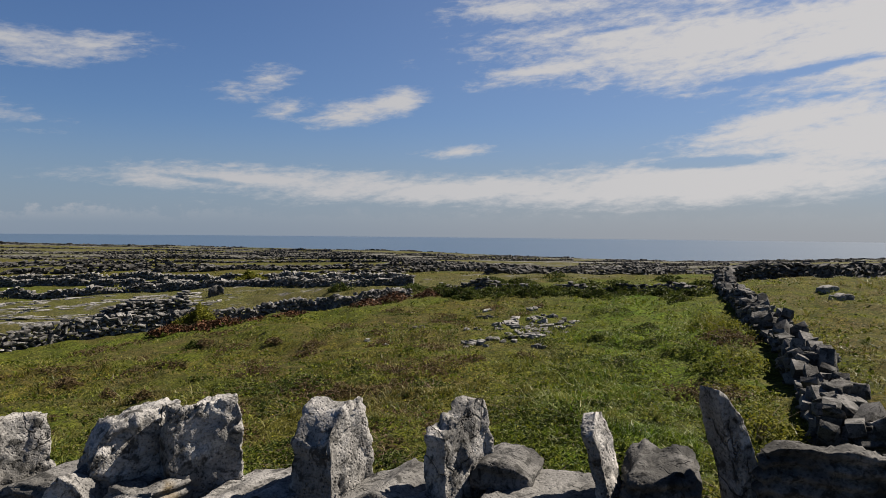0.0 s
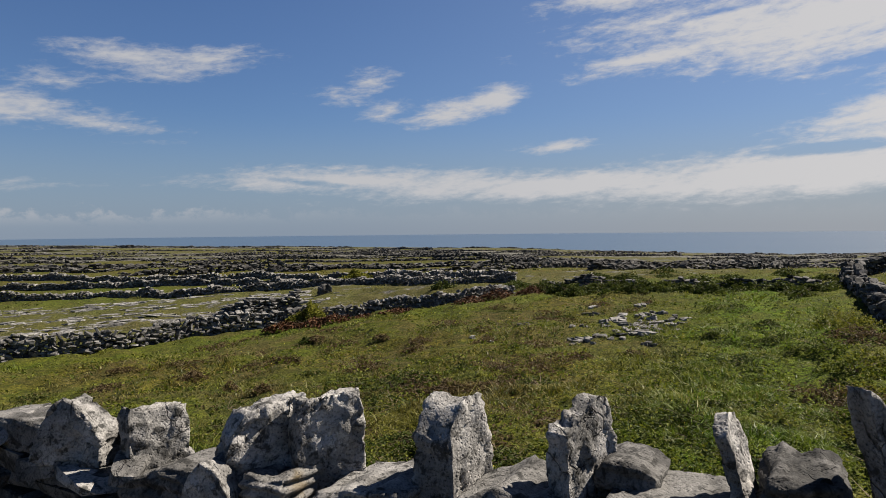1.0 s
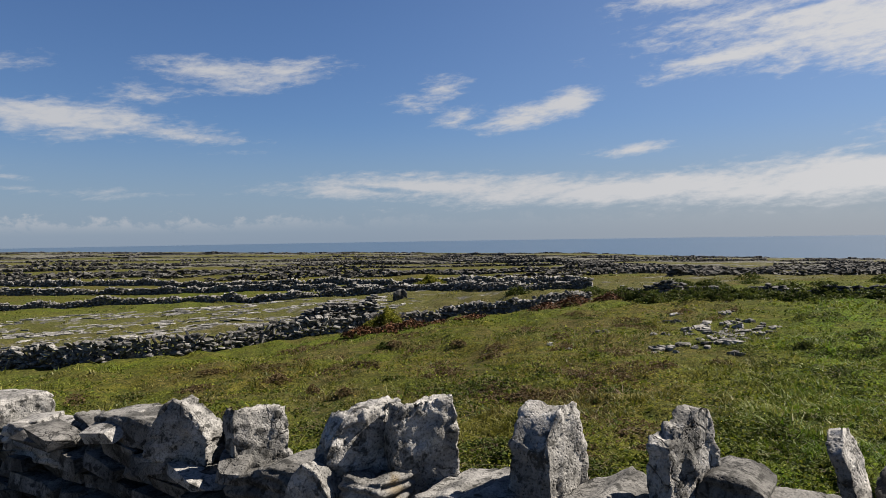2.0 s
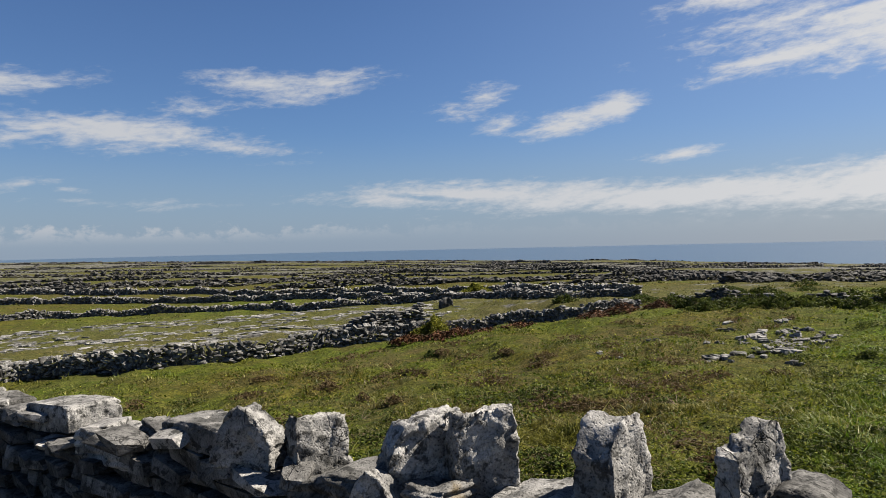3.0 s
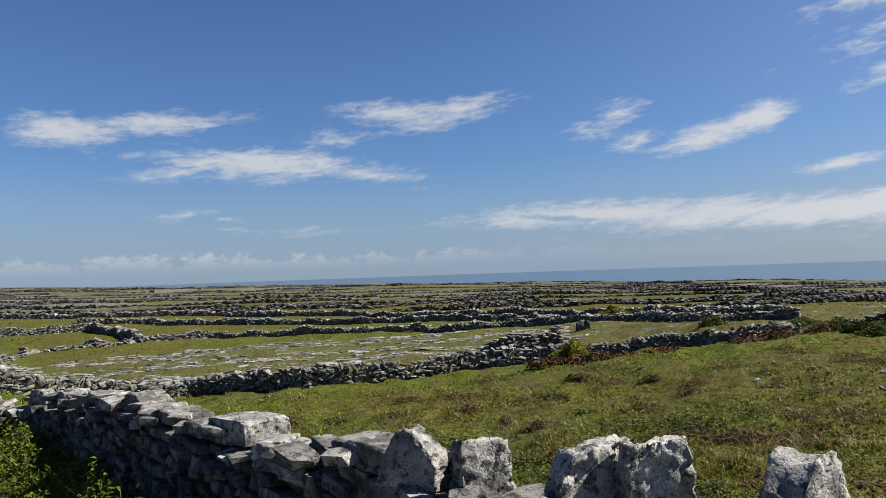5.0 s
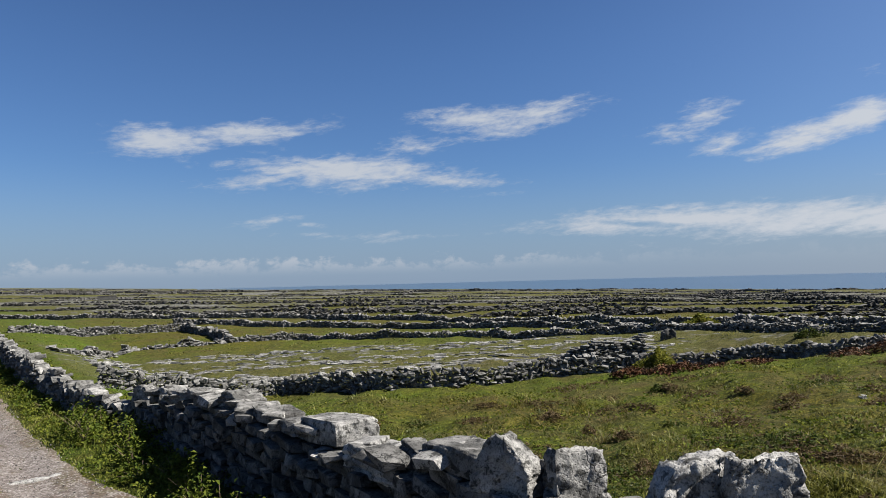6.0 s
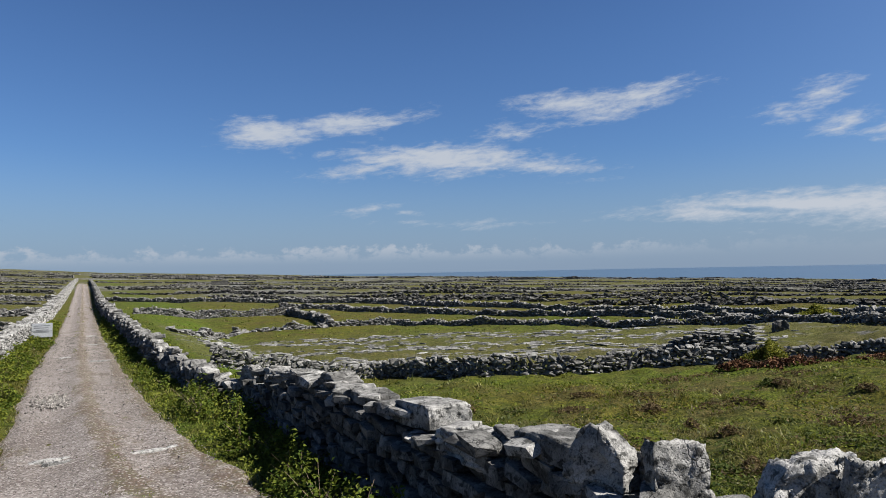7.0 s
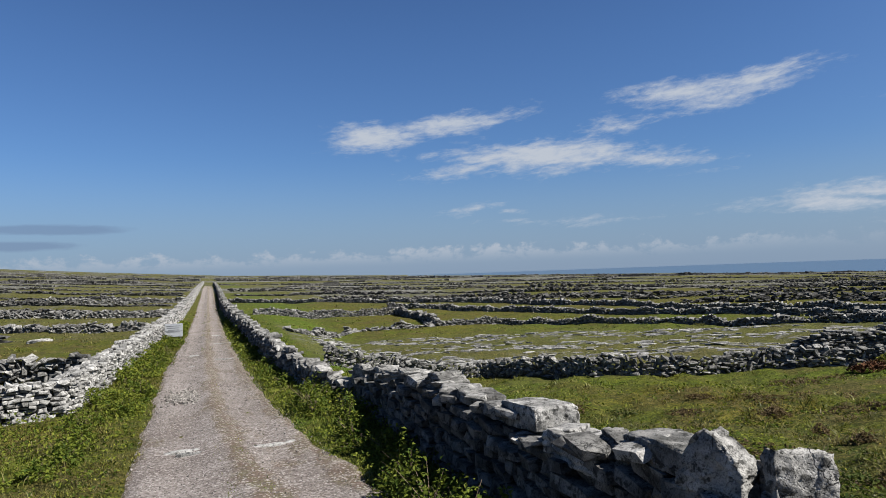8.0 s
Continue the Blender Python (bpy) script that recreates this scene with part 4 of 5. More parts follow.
def outcrop():
    rng = np.random.default_rng(41)
    root = tagged(new("rock_outcrop"), "pale limestone outcrop of broken slabs in the grass", "rock outcrop")

    spots = ((13.5, 2.15, 0.42, 34), (14.6, 2.4, 0.3, 14), (15.2, 2.2, 0.35, 18), (15.8, 2.0, 0.35, 16), (14.8, 1.8, 0.28, 16), (12.4, 3.1, 0.2, 7), (12.7, 2.8, 0.22, 7),
             (15.3, 3.0, 0.3, 9), (15.7, 2.9, 0.25, 6), (14.2, 3.0, 0.3, 5), (16.1, 3.7, 0.2, 3), (13.7, 3.4, 0.2, 3), (14.0, 4.7, 0.12, 2), (17.6, 2.8, 0.3, 7), (12.3, 1.75, 0.12, 3))
    stones = []
    for x, y, spread, n in spots:
        def place():
            return x + rng.normal(0, spread * 0.8), y + rng.normal(0, spread * 0.55), 0.8
        stones += flat_rocks(n, rng, place, 0.18, 0.075, 0.42, 0.15)
    single_stones(stones, STONE, root, rng, "rock")


def pavement_slabs():
    rng = np.random.default_rng(43)

    def place():
        while True:
            x, y = rng.uniform(3.5, 21), rng.uniform(14, 33)
            line = y - (17.6 - 0.62 * (x - 4))
            band = math.sin(line * 1.5 + 0.25 * math.sin(x)) + 0.5 * math.sin(x * 0.9 + line * 0.4)
            if 3.2 < line < 15 and band + rng.normal(0, 0.5) > 0.3 and x + y < 42 and math.hypot(x - 15, y - 13) > 2.0:
                return x, y, rng.choice([0.5, 1.0, 1.4])
    stones = []
    for c, d, m in flat_rocks(1500, rng, place, 0.15, 0.034, 0.34, 0.02):
        yaw = -0.55 + rng.normal(0, 0.25)
        stones.append((c, np.array([d[0] * 1.3, d[1] * 0.5, d[2]]), turn3(yaw, rng.normal(0, 0.03), rng.normal(0, 0.03))))
    ob = joined("limestone_pavement", stones, STONE_PALE_JOINED, rng, None, True)
    tagged(ob, "flat pale limestone pavement slabs showing through turf", "rock pavement")


def loose_rocks():
    rng = np.random.default_rng(47)
    for x, y, w, t, label in ((3.75, 24.3, 0.55, 0.2, "flat pale limestone boulder lying in the grass"), (20.95, 15.2, 0.5, 0.37, "rounded dark boulder standing in the pasture"),
                              (17.0, 3.9, 0.3, 0.08, "small pale limestone boulder in the turf"), (11.9, 4.6, 0.15, 0.05, "small pale limestone boulder in the turf"),
                              (12.2, 5.1, 0.14, 0.05, "small pale limestone boulder in the turf"), (21.0, -4.6, 0.5, 0.16, "flat pale limestone boulder lying in the grass"),
                              (19.0, -4.5, 0.5, 0.16, "flat pale limestone boulder lying in the grass"), (-6.5, 30, 0.8, 0.12, "flat pale limestone boulder lying in the grass")):
        me = hero_mesh("boulder", w, w * 0.7, t + 0.06, (0.7, 0.95, 1.0, 0.8), 0.0, x, 2.0, False, STONE if t > 0.3 else STONE_PALE, (14, 9, 9))
        ob = tagged(new("boulder", me), label, "boulder")
        px, py, pz, k = settled(x, y, float(land(x, y)) - 0.06)
        ob.matrix_basis = pose(px, py, pz, 0, 0, rng.uniform(-70, -20)) @ Matrix.Scale(k, 4)


def lane_rocks():
    """Gravel on the lane, bedrock ledges across it and a heap of broken stone filling a pothole."""
    rng = np.random.default_rng(53)
    stones = []
    for _ in range(6500):
        y = 4.5 + 24 * rng.random() ** 1.5
        u = rng.uniform(-1.0, 1.0)
        if abs(abs(u) - 0.5) < 0.2 and rng.random() < 0.4:
            continue
        x = float(lane_mid(y) + u * lane_half(y))
        d = 0.004 + 0.010 * rng.random() ** 4 + 0.0003 * y
        stones.append((np.array([x, y, float(land(x, y)) + 0.012 + 0.03 * math.exp(-(u / 0.16) ** 2)]), np.array([d * 1.4, d, d * 0.8]), turn3(rng.uniform(0, 6), rng.normal(0, 0.4), rng.normal(0, 0.4))))
    for _ in range(700):
        x, y = -0.58 + rng.normal(0, 0.17), 14.2 + rng.normal(0, 0.35)
        d = rng.uniform(0.012, 0.036)
        stones.append((np.array([x, y, float(land(x, y)) + 0.012]), np.array([d * 1.4, d, d * 0.7]), turn3(rng.uniform(0, 6), rng.normal(0, 0.5), rng.normal(0, 0.5))))
    tagged(joined("gravel", stones, GRAVEL, rng, None, True), "loose grey gravel and broken stone on the lane", "gravel")
    root = tagged(new("bedrock_ledges"), "worn pale bedrock ledges crossing the gravel lane", "bedrock")
    for k, (x, y, wide, turn) in enumerate(((-0.46, 9.75, 0.55, 6), (-0.35, 9.58, 0.4, -4), (0.62, 9.58, 0.5, 5), (1.0, 9.62, 0.3, 9), (-0.3, 19.0, 0.8, 2), (0.15, 20.2, 0.9, -3), (-0.45, 21.6, 0.7, 3), (0.1, 25.0, 0.9, 0), (-0.2, 28.4, 0.9, 2))):
        ob = new("rock", hero_mesh("rock", wide, 0.08 + 0.005 * y, 0.075, (0.75, 0.95, 1, 0.92, 0.98, 0.8), 0.0, k + 3.3, 1.6, False, STONE_PALE, (16, 6, 4)))
        ob.parent = root
        px, py, pz, k = settled(x, y, float(land(x, y)) - 0.055)
        ob.matrix_basis = pose(px, py, pz, rng.uniform(-2, 3), 0, turn) @ Matrix.Scale(k, 4)


def water_trough():
    """A low concrete box in a far field."""
    x, y = 21.8, 133.5
    root = tagged(new("water_trough"), "low grey concrete trough in a distant field", "trough")
    px, py, pz, k = settled(x, y, float(land(x, y)) - 0.05)
    root.matrix_basis = pose(px, py, pz, 0, 0, -10) @ Matrix.Scale(k, 4)
    for name, cx, cy, cz, sx, sy, sz in (("side", 0, -0.7, 0.4, 3.0, 0.15, 0.8), ("side", 0, 0.7, 0.4, 3.0, 0.15, 0.8), ("end", -1.42, 0, 0.4, 0.15, 1.25, 0.8), ("end", 1.42, 0, 0.4, 0.15, 1.25, 0.8), ("lid", 0, 0, 0.84, 3.1, 1.6, 0.08)):
        bm = bmesh.new()
        bmesh.ops.create_cube(bm, size=1.0)
        bmesh.ops.scale(bm, vec=(sx, sy, sz), verts=bm.verts)
        bmesh.ops.bevel(bm, geom=bm.edges[:], offset=0.015, segments=1, affect="EDGES")
        bmesh.ops.translate(bm, vec=(cx, cy, cz), verts=bm.verts)
        me = bpy.data.meshes.new(name)
        bm.to_mesh(me)
        bm.free()
        me.materials.append(STONE_NEAR)
        new(name, me).parent = root


outcrop()
pavement_slabs()
loose_rocks()
lane_rocks()
water_trough()


def sign_board():
    root = tagged(new("sign_board"), "small weathered grey notice board on short posts in the verge", "sign")
    x, y = -1.53, 27.6
    px, py, pz, k = settled(x, y)
    root.matrix_basis = pose(px, py, pz, -8, 0, -4) @ Matrix.Scale(k, 4)

    def box(name, cx, cy, cz, sx, sy, sz, mat, parent):
        bm = bmesh.new()
        bmesh.ops.create_cube(bm, size=1.0)
        bmesh.ops.scale(bm, vec=(sx, sy, sz), verts=bm.verts)
        bmesh.ops.bevel(bm, geom=bm.edges[:], offset=min(sx, sy, sz) * 0.2, segments=1, affect="EDGES")
        bmesh.ops.translate(bm, vec=(cx, cy, cz), verts=bm.verts)
        me = bpy.data.meshes.new(name)
        bm.to_mesh(me)
        bm.free()
        me.materials.append(mat)
        ob = new(name, me)
        ob.parent = parent
        return ob
    panel = box("panel", 0, 0, 0.36, 0.64, 0.04, 0.5, SIGN_GREY, root)
    for k in (-1, 1):
        box("post", k * 0.24, 0.05, 0.2, 0.05, 0.05, 0.55, WOOD, root)
    for k in range(4):
        box("text_bar", -0.02 * (k % 2), -0.024, 0.52 - 0.075 * k, 0.5 - 0.06 * (k % 3), 0.006, 0.018, SIGN_DARK, panel)
    box("batten", 0, -0.024, 0.33, 0.64, 0.01, 0.012, SIGN_DARK, panel)


SIGN_DARK = material("sign_lettering", plain((0.075, 0.08, 0.085), 0.6))
WOOD = material("grey_timber", plain((0.22, 0.19, 0.16), 0.85))
sign_board()

# ---- plants ----


def blades(name, x, y, tall, wide, rng, mat, lean=0.5, lift=None, tone=None):
    """One bent blade for each place, of two pieces; tone: straw-coloured towards 1, dark green towards 0."""
    n = len(x)
    z = land(x, y) - 0.02 + (0 if lift is None else lift)
    a, b = rng.uniform(0, 2 * np.pi, n), rng.uniform(0, 2 * np.pi, n)
    bend = tall * rng.uniform(0.1, lean, n)
    px, py = np.cos(a) * wide / 2, np.sin(a) * wide / 2
    bx, by = np.cos(b) * bend, np.sin(b) * bend
    v = np.empty((n, 5, 3), np.float32)
    for k, (s, h, t) in enumerate(((-1, 0, 0), (1, 0, 0), (0.75, 0.55, 0.3), (-0.75, 0.55, 0.3), (0, 1, 1))):
        v[:, k, 0], v[:, k, 1], v[:, k, 2] = x + px * s + bx * t, y + py * s + by * t, z + tall * h * (1 - 0.15 * t)
    f = (np.array([(0, 1, 2), (0, 2, 3), (3, 2, 4)])[None] + (np.arange(n) * 5)[:, None, None]).reshape(-1, 3)
    me = block_mesh(name, settle(v.reshape(-1, 3)), f, 3)
    attribute(me, "lush", np.repeat(lushness(x, y), 5))
    attribute(me, "pave", np.repeat(stoniness(x, y), 5))
    attribute(me, "tone", np.repeat(rng.random(n) if tone is None else tone, 5))
    me.materials.append(mat)
    return me


def sward():
    """Tufts of six to ten blades, thick in the near field and coarser with distance."""
    rng = np.random.default_rng(61)
    n = 78000
    az = np.radians(rng.uniform(-17, 108, n))
    r = 1.0 / rng.uniform(1 / 50.0, 1 / 3.2, n)
    r[:16000] = 3.4 + 6.0 * rng.random(16000)
    az[:16000] = np.radians(rng.uniform(18, 100, 16000))
    x, y = r * np.sin(az), r * np.cos(az)
    keep = clear_of_walls(x, y) & (np.abs(x - lane_mid(y)) > lane_half(y) * (0.97 + 0.06 * wave(x, y, 5, 3)))
    keep &= ~((stoniness(x, y) > 0.5) & (rng.random(n) < 0.7) & (r < 45))
    x, y, r = x[keep], y[keep], r[keep]
    m = len(x)
    rough = np.clip(0.5 + 0.6 * fuzz(x, y, 0.8, 6) + 0.5 * fuzz(x, y, 0.33, 2), 0.05, 1.6) * rng.lognormal(0, 0.45, m)
    tall = (0.022 + 0.052 * rough) * (1 + 0.006 * r)
    spread = (0.018 + 0.032 * rng.random(m)) * (1 + 0.035 * r)
    tone = np.clip(rng.normal(0.52, 0.27, m) + 0.28 * fuzz(x, y, 0.6, 8) + 0.2 * fuzz(x, y, 2.1, 5), 0, 1)
    per = 7
    far = np.repeat(r, per)
    bx = np.repeat(x, per) + rng.normal(0, 1, m * per) * np.repeat(spread, per)
    by = np.repeat(y, per) + rng.normal(0, 1, m * per) * np.repeat(spread, per)
    bt = np.repeat(tall, per) * rng.uniform(0.55, 1.35, m * per)
    wide = (0.0050 + 0.0011 * far) * rng.uniform(0.7, 1.4, m * per)
    tones = np.clip(np.repeat(tone, per) + rng.normal(0, 0.12, m * per), 0, 1)
    tagged(new("grass", blades("grass", bx, by, bt, wide, rng, GRASS, 1.7, None, tones)), "uneven rough pasture grass of mixed green and straw", "grass", kind="stuff")


def field_herbs():
    """Small broad leaves of clover, dock and bramble shoots through the sward."""
    rng = np.random.default_rng(67)
    n = 70000
    az = np.radians(rng.uniform(20, 106, n))
    r = 1.0 / rng.uniform(1 / 24.0, 1 / 3.2, n)
    x, y = r * np.sin(az), r * np.cos(az)
    keep = clear_of_walls(x, y, 0.35) & (x > 2.9) & (y < 15.4 - 0.62 * (x - 4)) & (wave(x, y, 1.6, 3) + 0.7 * wave(x, y, 4.0, 5) + rng.normal(0, 0.5, n) > 0.05)
    x, y, r = x[keep], y[keep], r[keep]
    z = land(x, y) + 0.03 + 0.05 * rng.random(len(x))
    me = leaf_cloud(settle(np.stack([x, y, z], 1)), rng, ((0.022 + 0.0032 * r) * stretch(x, y))[:, None], HERB, "herbs")
    tagged(new("herbs", me), "small broad-leaved herbs scattered through the pasture", "herbs", kind="stuff")


def lane_weeds():
    rng = np.random.default_rng(63)
    n = 11000
    y = 4 + 50 * rng.random(n) ** 1.6
    x = lane_mid(y) + rng.normal(0, 0.07, n) * lane_half(y)
    keep = wave(x, y, 0.8, 3) + 0.6 * wave(x, y, 2.1, 5) > 0.15
    x, y = x[keep], y[keep]
    tagged(new("lane_weeds", blades("lane_weeds", x, y, rng.uniform(0.012, 0.035, len(x)), 0.004 + 0.0009 * y, rng, GRASS, 1.2, 0.045)), "short weeds growing along the crown of the lane", "weeds", kind="stuff")


def leaf_cloud(centres, rng, size, mat, name):
    """Small pointed leaves, each a folded pair of triangles, at the given places."""
    c = np.asarray(centres, float)
    n = len(c)
    d = rng.normal(0, 1, (n, 3))
    d[:, 2] *= 0.6
    d /= np.linalg.norm(d, axis=1)[:, None]
    up = rng.normal(0, 0.45, (n, 3)) + (0, 0, 1)
    s = np.cross(d, up)
    s /= np.linalg.norm(s, axis=1)[:, None] + 1e-9
    k = np.asarray(size) * rng.uniform(0.6, 1.4, n)[:, None]
    sag = np.cross(s, d) * 0.18
    v = np.stack([c - d * k * 0.5, c + s * k * 0.32 + sag * k, c + d * k * 0.5, c - s * k * 0.32 + sag * k], 1)
    f = (np.array([(0, 1, 2), (0, 2, 3)])[None] + (np.arange(n) * 4)[:, None, None]).reshape(-1, 3)
    me = block_mesh(name, v.reshape(-1, 3), f, 3)
    me.materials.append(mat)
    return me


def dome_points(rng, n, wide, deep, tall):
    """Places in the outer part of an uneven dome."""
    a, h = rng.uniform(0, 2 * np.pi, n), rng.random(n)
    r = np.sqrt(1 - h ** 2) * (0.62 + 0.4 * rng.random(n)) * (0.8 + 0.25 * np.sin(3 * a + 1) + 0.12 * np.sin(7 * a))
    return np.stack([r * np.cos(a) * wide / 2, r * np.sin(a) * deep / 2, h * tall * (0.7 + 0.4 * rng.random(n)) * (0.85 + 0.25 * np.sin(2 * a))], 1)


def stems(rng, n, wide, deep, tall, mat, name):
    verts, faces = [], []
    for _ in range(n):
        a, lean = rng.uniform(0, 6.28), rng.uniform(0.2, 0.9)
        tip = np.array([math.cos(a) * wide / 2 * lean, math.sin(a) * deep / 2 * lean, tall * rng.uniform(0.6, 1.0)])
        mid = tip * np.array([0.35, 0.35, 0.6])
        w = 0.005 + 0.004 * tall
        base = len(verts)
        for p, q in ((np.zeros(3), w), (mid, w * 0.7), (tip, w * 0.3)):
            for k in range(3):
                verts.append(p + q * np.array([math.cos(2.09 * k), math.sin(2.09 * k), 0]))
        for lay in (0, 3):
            for k in range(3):
                faces.append((base + lay + k, base + lay + (k + 1) % 3, base + lay + 3 + (k + 1) % 3, base + lay + 3 + k))
    me = mesh_of(name, verts, faces)
    me.materials.append(mat)
    return me


def shrub(name, label, category, x, y, wide, deep, tall, n, leaf, mat, seed, turn=0.0, twigs=14, group=""):
    rng = np.random.default_rng(seed)
    root = tagged(new(name), label, category, group)
    px, py, pz, k = settled(x, y, float(land(x, y)) - 0.03)
    root.matrix_basis = pose(px, py, pz, 0, 0, turn) @ Matrix.Scale(k, 4)
    ob = new("foliage", leaf_cloud(dome_points(rng, n, wide, deep, tall), rng, leaf, mat, "foliage"))
    ob.parent = root
    st = tagged(new("brushwood", stems(rng, twigs, wide, deep, tall * 0.95, TWIG, "brushwood")), kind="stuff")
    st.parent = root
    return root


TWIG = material("twigs", plain((0.12, 0.085, 0.055), 0.9))
PETAL = material("yellow_petals", leaf_mat((0.42, 0.36, 0.03), (0.62, 0.56, 0.12)), 0.3)
DARK_LEAF = material("shrub_leaves", leaf_mat((0.026, 0.045, 0.008), (0.080, 0.092, 0.018)), 0.3)


def verge_growth():
    """Brambles, grass and weeds between the lane and the shaded wall."""
    rng = np.random.default_rng(71)
    for k in range(26):
        y = 2.6 + 11.5 * (k / 26) ** 1.1 + rng.uniform(-0.2, 0.2)
        edge = float(lane_mid(y) + lane_half(y))
        x = edge + 0.25 + rng.uniform(0.0, max(0.1, 2.25 - edge - 0.35))
        shrub("bramble_bush", "leafy green bramble growing at the wall's foot", "bramble", x, y, rng.uniform(0.5, 0.95), rng.uniform(0.5, 0.9), rng.uniform(0.25, 0.55), 520, 0.055, BRAMBLE, 100 + k, rng.uniform(0, 360), 10, "verge brambles")
    for k, (x, y, w, t) in enumerate(((1.78, 4.4, 0.9, 0.5), (1.85, 5.1, 1.0, 0.62), (1.8, 5.9, 1.0, 0.55), (1.85, 6.7, 0.9, 0.5))):
        shrub("bramble_bush", "leafy green bramble sprawling at the wall's foot", "bramble", x, y, w, w * 0.85, t, 900, 0.05, BRAMBLE, 220 + k, 60 * k, 16, "verge brambles")
    for k in range(16):
        y = 14.5 + 26 * k / 16
        shrub("bramble_bush", "leafy green bramble growing at the wall's foot", "bramble", float(np.interp(y, [14, 18, 23, 33, 50], [1.35, 1.15, 1.0, 0.72, 0.45])), y, 0.55, 0.9, rng.uniform(0.2, 0.38), 260, 0.07, BRAMBLE, 140 + k, 0, 6, "verge brambles")
    for k in range(20):
        y = 9.2 + 22 * (k / 20) ** 1.3
        x = -1.25 - rng.uniform(0.1, 0.85)
        shrub("bramble_bush", "low bramble and weeds in the sunny verge", "bramble", x, y, rng.uniform(0.5, 1.0), rng.uniform(0.6, 1.1), rng.uniform(0.18, 0.4), 380, 0.06, BRAMBLE, 180 + k, rng.uniform(0, 360), 8, "verge brambles")


def tall_verge_grass():
    rng = np.random.default_rng(73)
    n = 38000
    y = 2.2 + 30 * rng.random(n) ** 1.7
    right = rng.random(n) < 0.5
    edge = lane_mid(y) + lane_half(y) * np.where(right, 1, -1)
    room = np.where(right, np.clip(2.4 - edge, 0.25, 1), np.where(y < 12.6, 2.6, 1.15))
    x = edge + np.where(right, 1, -1) * rng.random(n) ** 0.8 * room
    tall = 0.05 + 0.16 * rng.random(n) ** 2 * np.clip(np.abs(x - edge) * 2.2, 0.2, 1)
    tagged(new("verge_grass", blades("verge_grass", x, y, tall, 0.004 + 0.0008 * y, rng, GRASS, 0.9)), "long green grass on the lane's verges", "grass", kind="stuff")


def verge_herbs():
    """Broad leaves of dock, nettle and clover on both verges."""
    rng = np.random.default_rng(77)
    n = 62000
    y = 3.0 + 34 * rng.random(n) ** 1.8
    right = rng.random(n) < 0.45
    edge = lane_mid(y) + lane_half(y) * np.where(right, 1, -1)
    room = np.where(right, np.clip(2.35 - edge, 0.3, 1.4), np.where(y < 12.6, 2.6, np.clip(2.3 + edge, 0.5, 1.6)))
    off = rng.random(n) ** 0.9 * room
    x = edge + np.where(right, 1, -1) * (0.06 + off)
    keep = fuzz(x, y, 0.7, 3) + 0.6 * fuzz(x, y, 0.25, 5) + rng.normal(0, 0.35, n) > -0.1
    x, y, off = x[keep], y[keep], off[keep]
    z = land(x, y) + 0.02 + rng.random(len(x)) * np.clip(0.05 + off * 0.28, 0, 0.3) * (0.8 + 0.5 * fuzz(x, y, 0.5, 9))
    me = leaf_cloud(settle(np.stack([x, y, z], 1)), rng, ((0.022 + 0.0028 * y) * stretch(x, y))[:, None], HERB, "verge_herbs")
    tagged(new("verge_herbs", me), "fresh green broad-leaved weeds crowding the lane verges", "herbs", kind="stuff")


def yellow_flowers():
    rng = np.random.default_rng(91)
    n = 2600
    a, r = np.radians(rng.uniform(-14, 96, n)), 1.0 / rng.uniform(1 / 17, 1 / 4.0, n)
    x, y = r * np.sin(a), r * np.cos(a)
    keep = clear_of_walls(x, y, 0.4) & (np.abs(x - lane_mid(y)) > lane_half(y) + 0.1) & (fuzz(x, y, 1.1, 12) + rng.normal(0, 0.4, n) > 0.15) & (y < 15.4 - 0.62 * np.maximum(x - 4, 0))
    x, y, r = x[keep], y[keep], r[keep]
    z = land(x, y) + 0.05 + 0.06 * rng.random(len(x))
    me = leaf_cloud(settle(np.stack([x, y, z], 1)), rng, ((0.010 + 0.0010 * r) * stretch(x, y))[:, None], PETAL, "flowers")
    tagged(new("flowers", me), "tiny yellow flowers dotting the grass", "flowers", kind="stuff")


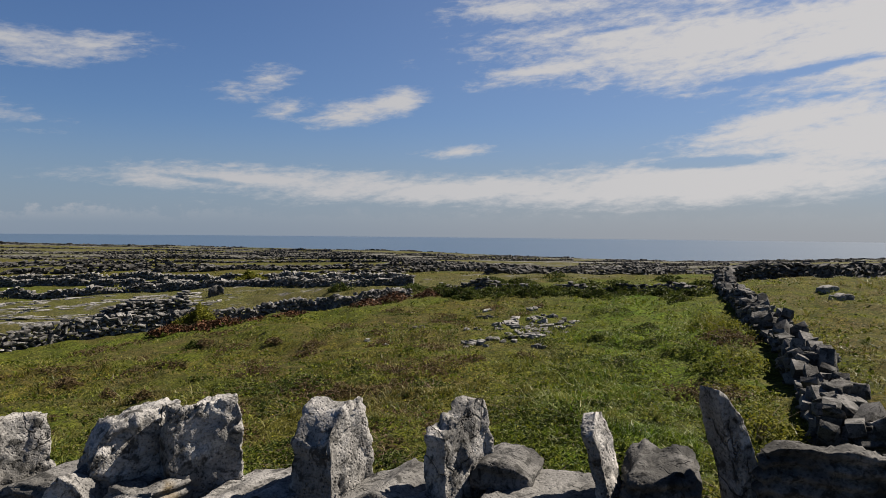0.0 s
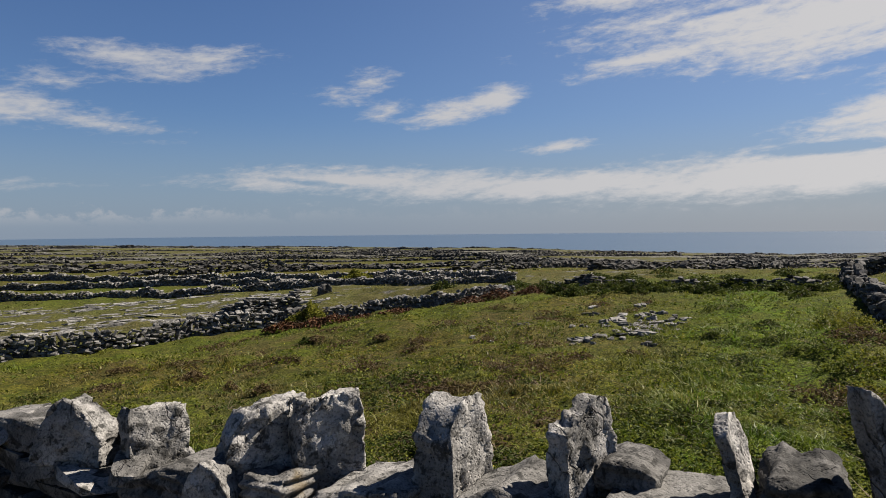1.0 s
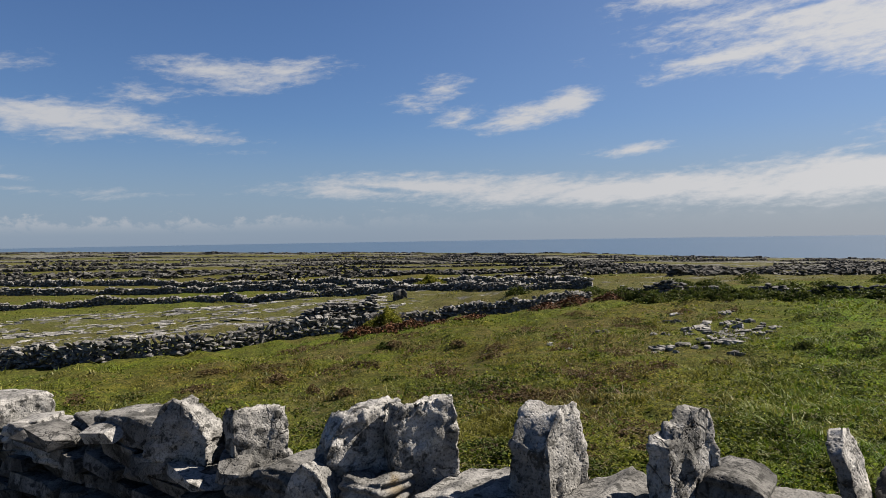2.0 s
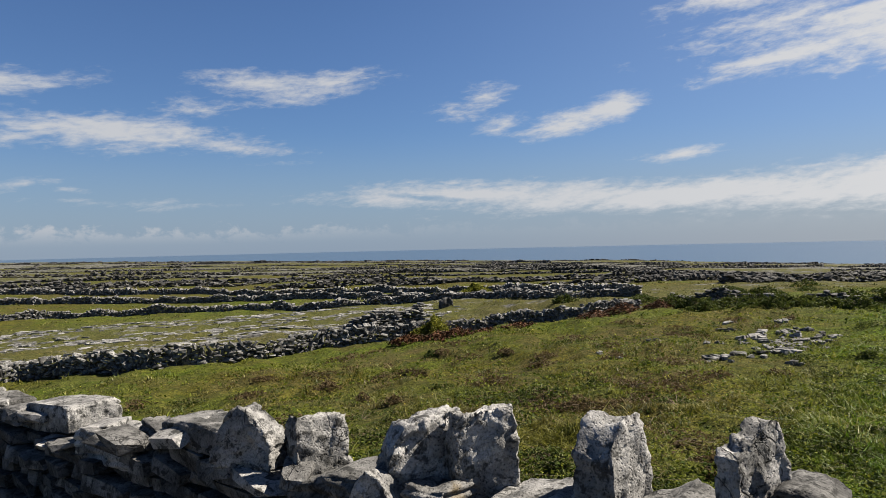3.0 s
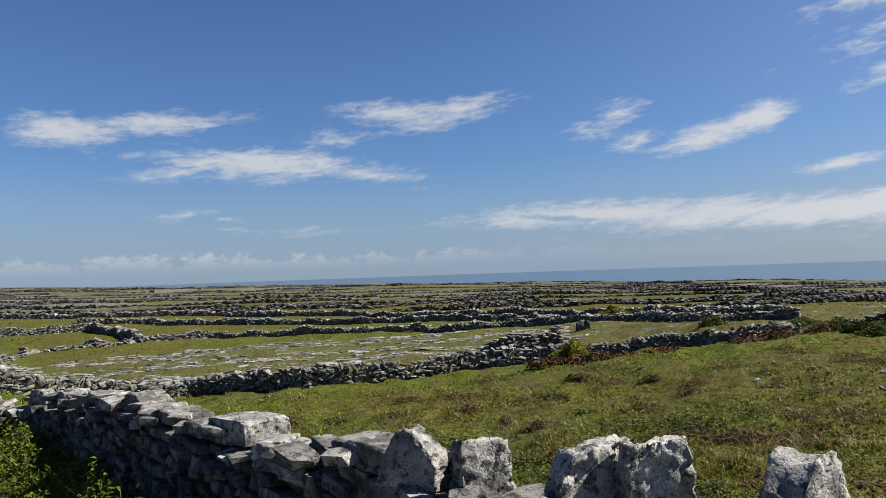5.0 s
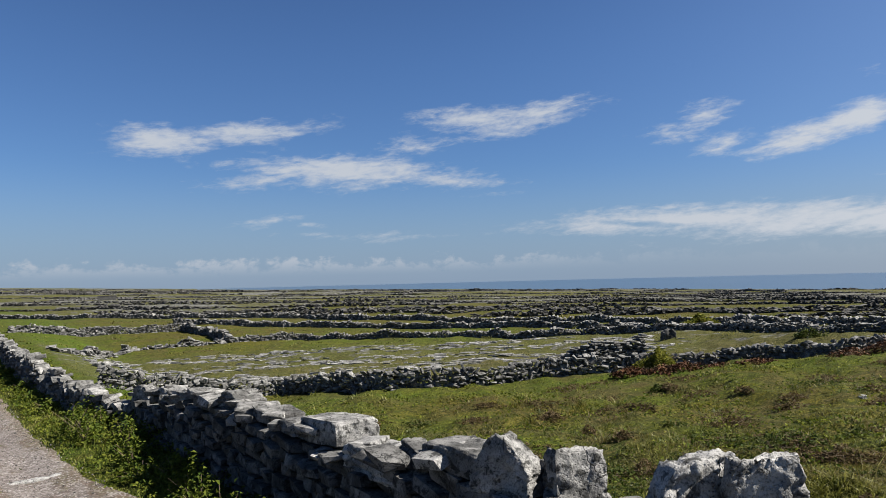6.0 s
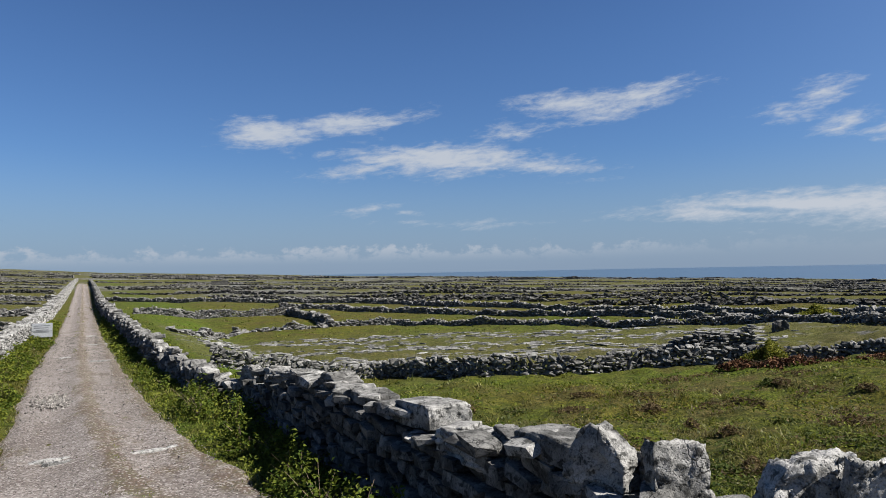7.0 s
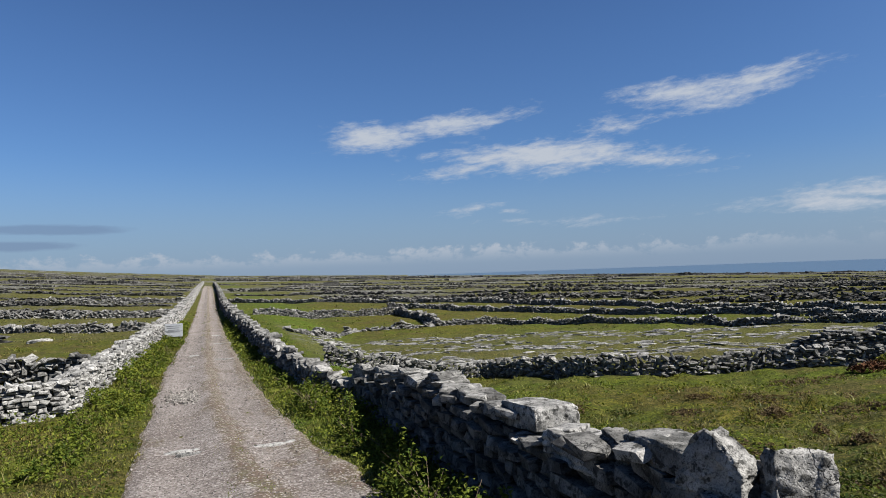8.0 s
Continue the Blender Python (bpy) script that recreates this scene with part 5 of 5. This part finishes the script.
def field_plants():
    rng = np.random.default_rng(79)
    shrub("gorse_bush", "yellow-green gorse bush beyond the field wall", "gorse", 28.5, 18.9, 2.9, 1.9, 0.55, 2800, 0.10, GORSE, 301, 20, 16)
    shrub("gorse_bush", "rounded gorse bush against the tumbled wall", "gorse", 13.5, 10.1, 1.45, 1.1, 0.5, 4200, 0.055, GORSE, 302, 0, 40)
    for k, (x, y, w, t) in enumerate(((12.6, 10.2, 1.2, 0.2), (13.1, 9.7, 1.3, 0.24), (13.6, 9.5, 1.3, 0.18), (14.5, 9.2, 1.4, 0.16), (15.3, 8.7, 1.2, 0.12), (17.6, 7.6, 1.4, 0.22), (18.6, 7.2, 1.5, 0.26), (20.0, 6.6, 1.3, 0.24))):
        shrub("dead_bracken", "rust-brown dead bracken below the wall", "bracken", x, y, w, 0.7, t, 900, 0.06, BRACKEN, 310 + k, -30, 26, "bracken patches")
    spots = [(20.4 + 0.5 * math.sin(q * 2.1), -1.6 + 0.62 * q, rng.uniform(1.1, 1.9), rng.uniform(0.22, 0.42)) for q in range(14)]
    spots += [(20.3, 5.4, 1.4, 0.24), (20.2, 4.0, 1.6, 0.22), (22.4, 10.9, 1.2, 0.3), (18.9, -0.7, 1.6, 0.28), (20.6, 2.2, 2.0, 0.22), (20.2, 0.6, 2.2, 0.2), (21.5, 7.6, 1.6, 0.22), (23, -1.5, 1.8, 0.22), (19.8, -1.2, 1.5, 0.2), (20.0, 3.0, 1.8, 0.26), (20.1, 1.4, 1.6, 0.24)]
    spots += [(24.5 + rng.uniform(-2, 5), rng.uniform(-2, 9), rng.uniform(0.9, 1.8), rng.uniform(0.15, 0.28)) for _ in range(12)]
    for k, (x, y, w, t) in enumerate(spots):
        shrub("shrub", "dark green thorny shrub at the field's end", "shrub", x, y, w, w * 0.7, t, 620, 0.09, DARK_LEAF, 330 + k, rng.uniform(0, 360), 14, "field shrubs")
    # brambles along the wall that runs away from the lane
    for k in range(16):
        x = 3.9 + 11 * (k / 16)
        shrub("bramble_bush", "yellowing bramble thicket beside the field wall", "bramble", x, -1.15 + rng.uniform(-0.3, 0.3), rng.uniform(0.9, 1.5), rng.uniform(0.8, 1.3), rng.uniform(0.18, 0.38), 900, 0.045, (GORSE, BRAMBLE, HEATH, GORSE, HERB)[k % 5], 360 + k, rng.uniform(0, 360), 16, "field brambles")
    # tussocks: brown heath and dark rush
    for k in range(250):
        a, r = math.radians(rng.uniform(28, 92)), 1 / rng.uniform(1 / 19, 1 / 5.2)
        x, y = r * math.sin(a), r * math.cos(a)
        if y > 15.6 - 0.62 * (x - 4) or y < -0.6 or (math.hypot(x - 14.2, y - 2.3) < 1.3) or x < 4:
            continue
        dark = lushness(x, y) > 0.35
        w = rng.uniform(0.5, 1.7)
        shrub("tussock" if dark else "heather_clump", "dark green tussock of coarse grass" if dark else "low brown heather clump in the turf", "tussock" if dark else "heather", x, y, w, w * 0.7,
              rng.uniform(0.06, 0.15), 340, 0.045, DARK_LEAF if dark or k % 4 == 0 else HEATH, 400 + k, rng.uniform(0, 360), 12, "field tussocks")


sward()
field_herbs()
lane_weeds()
tall_verge_grass()
verge_herbs()
yellow_flowers()
verge_growth()
field_plants()
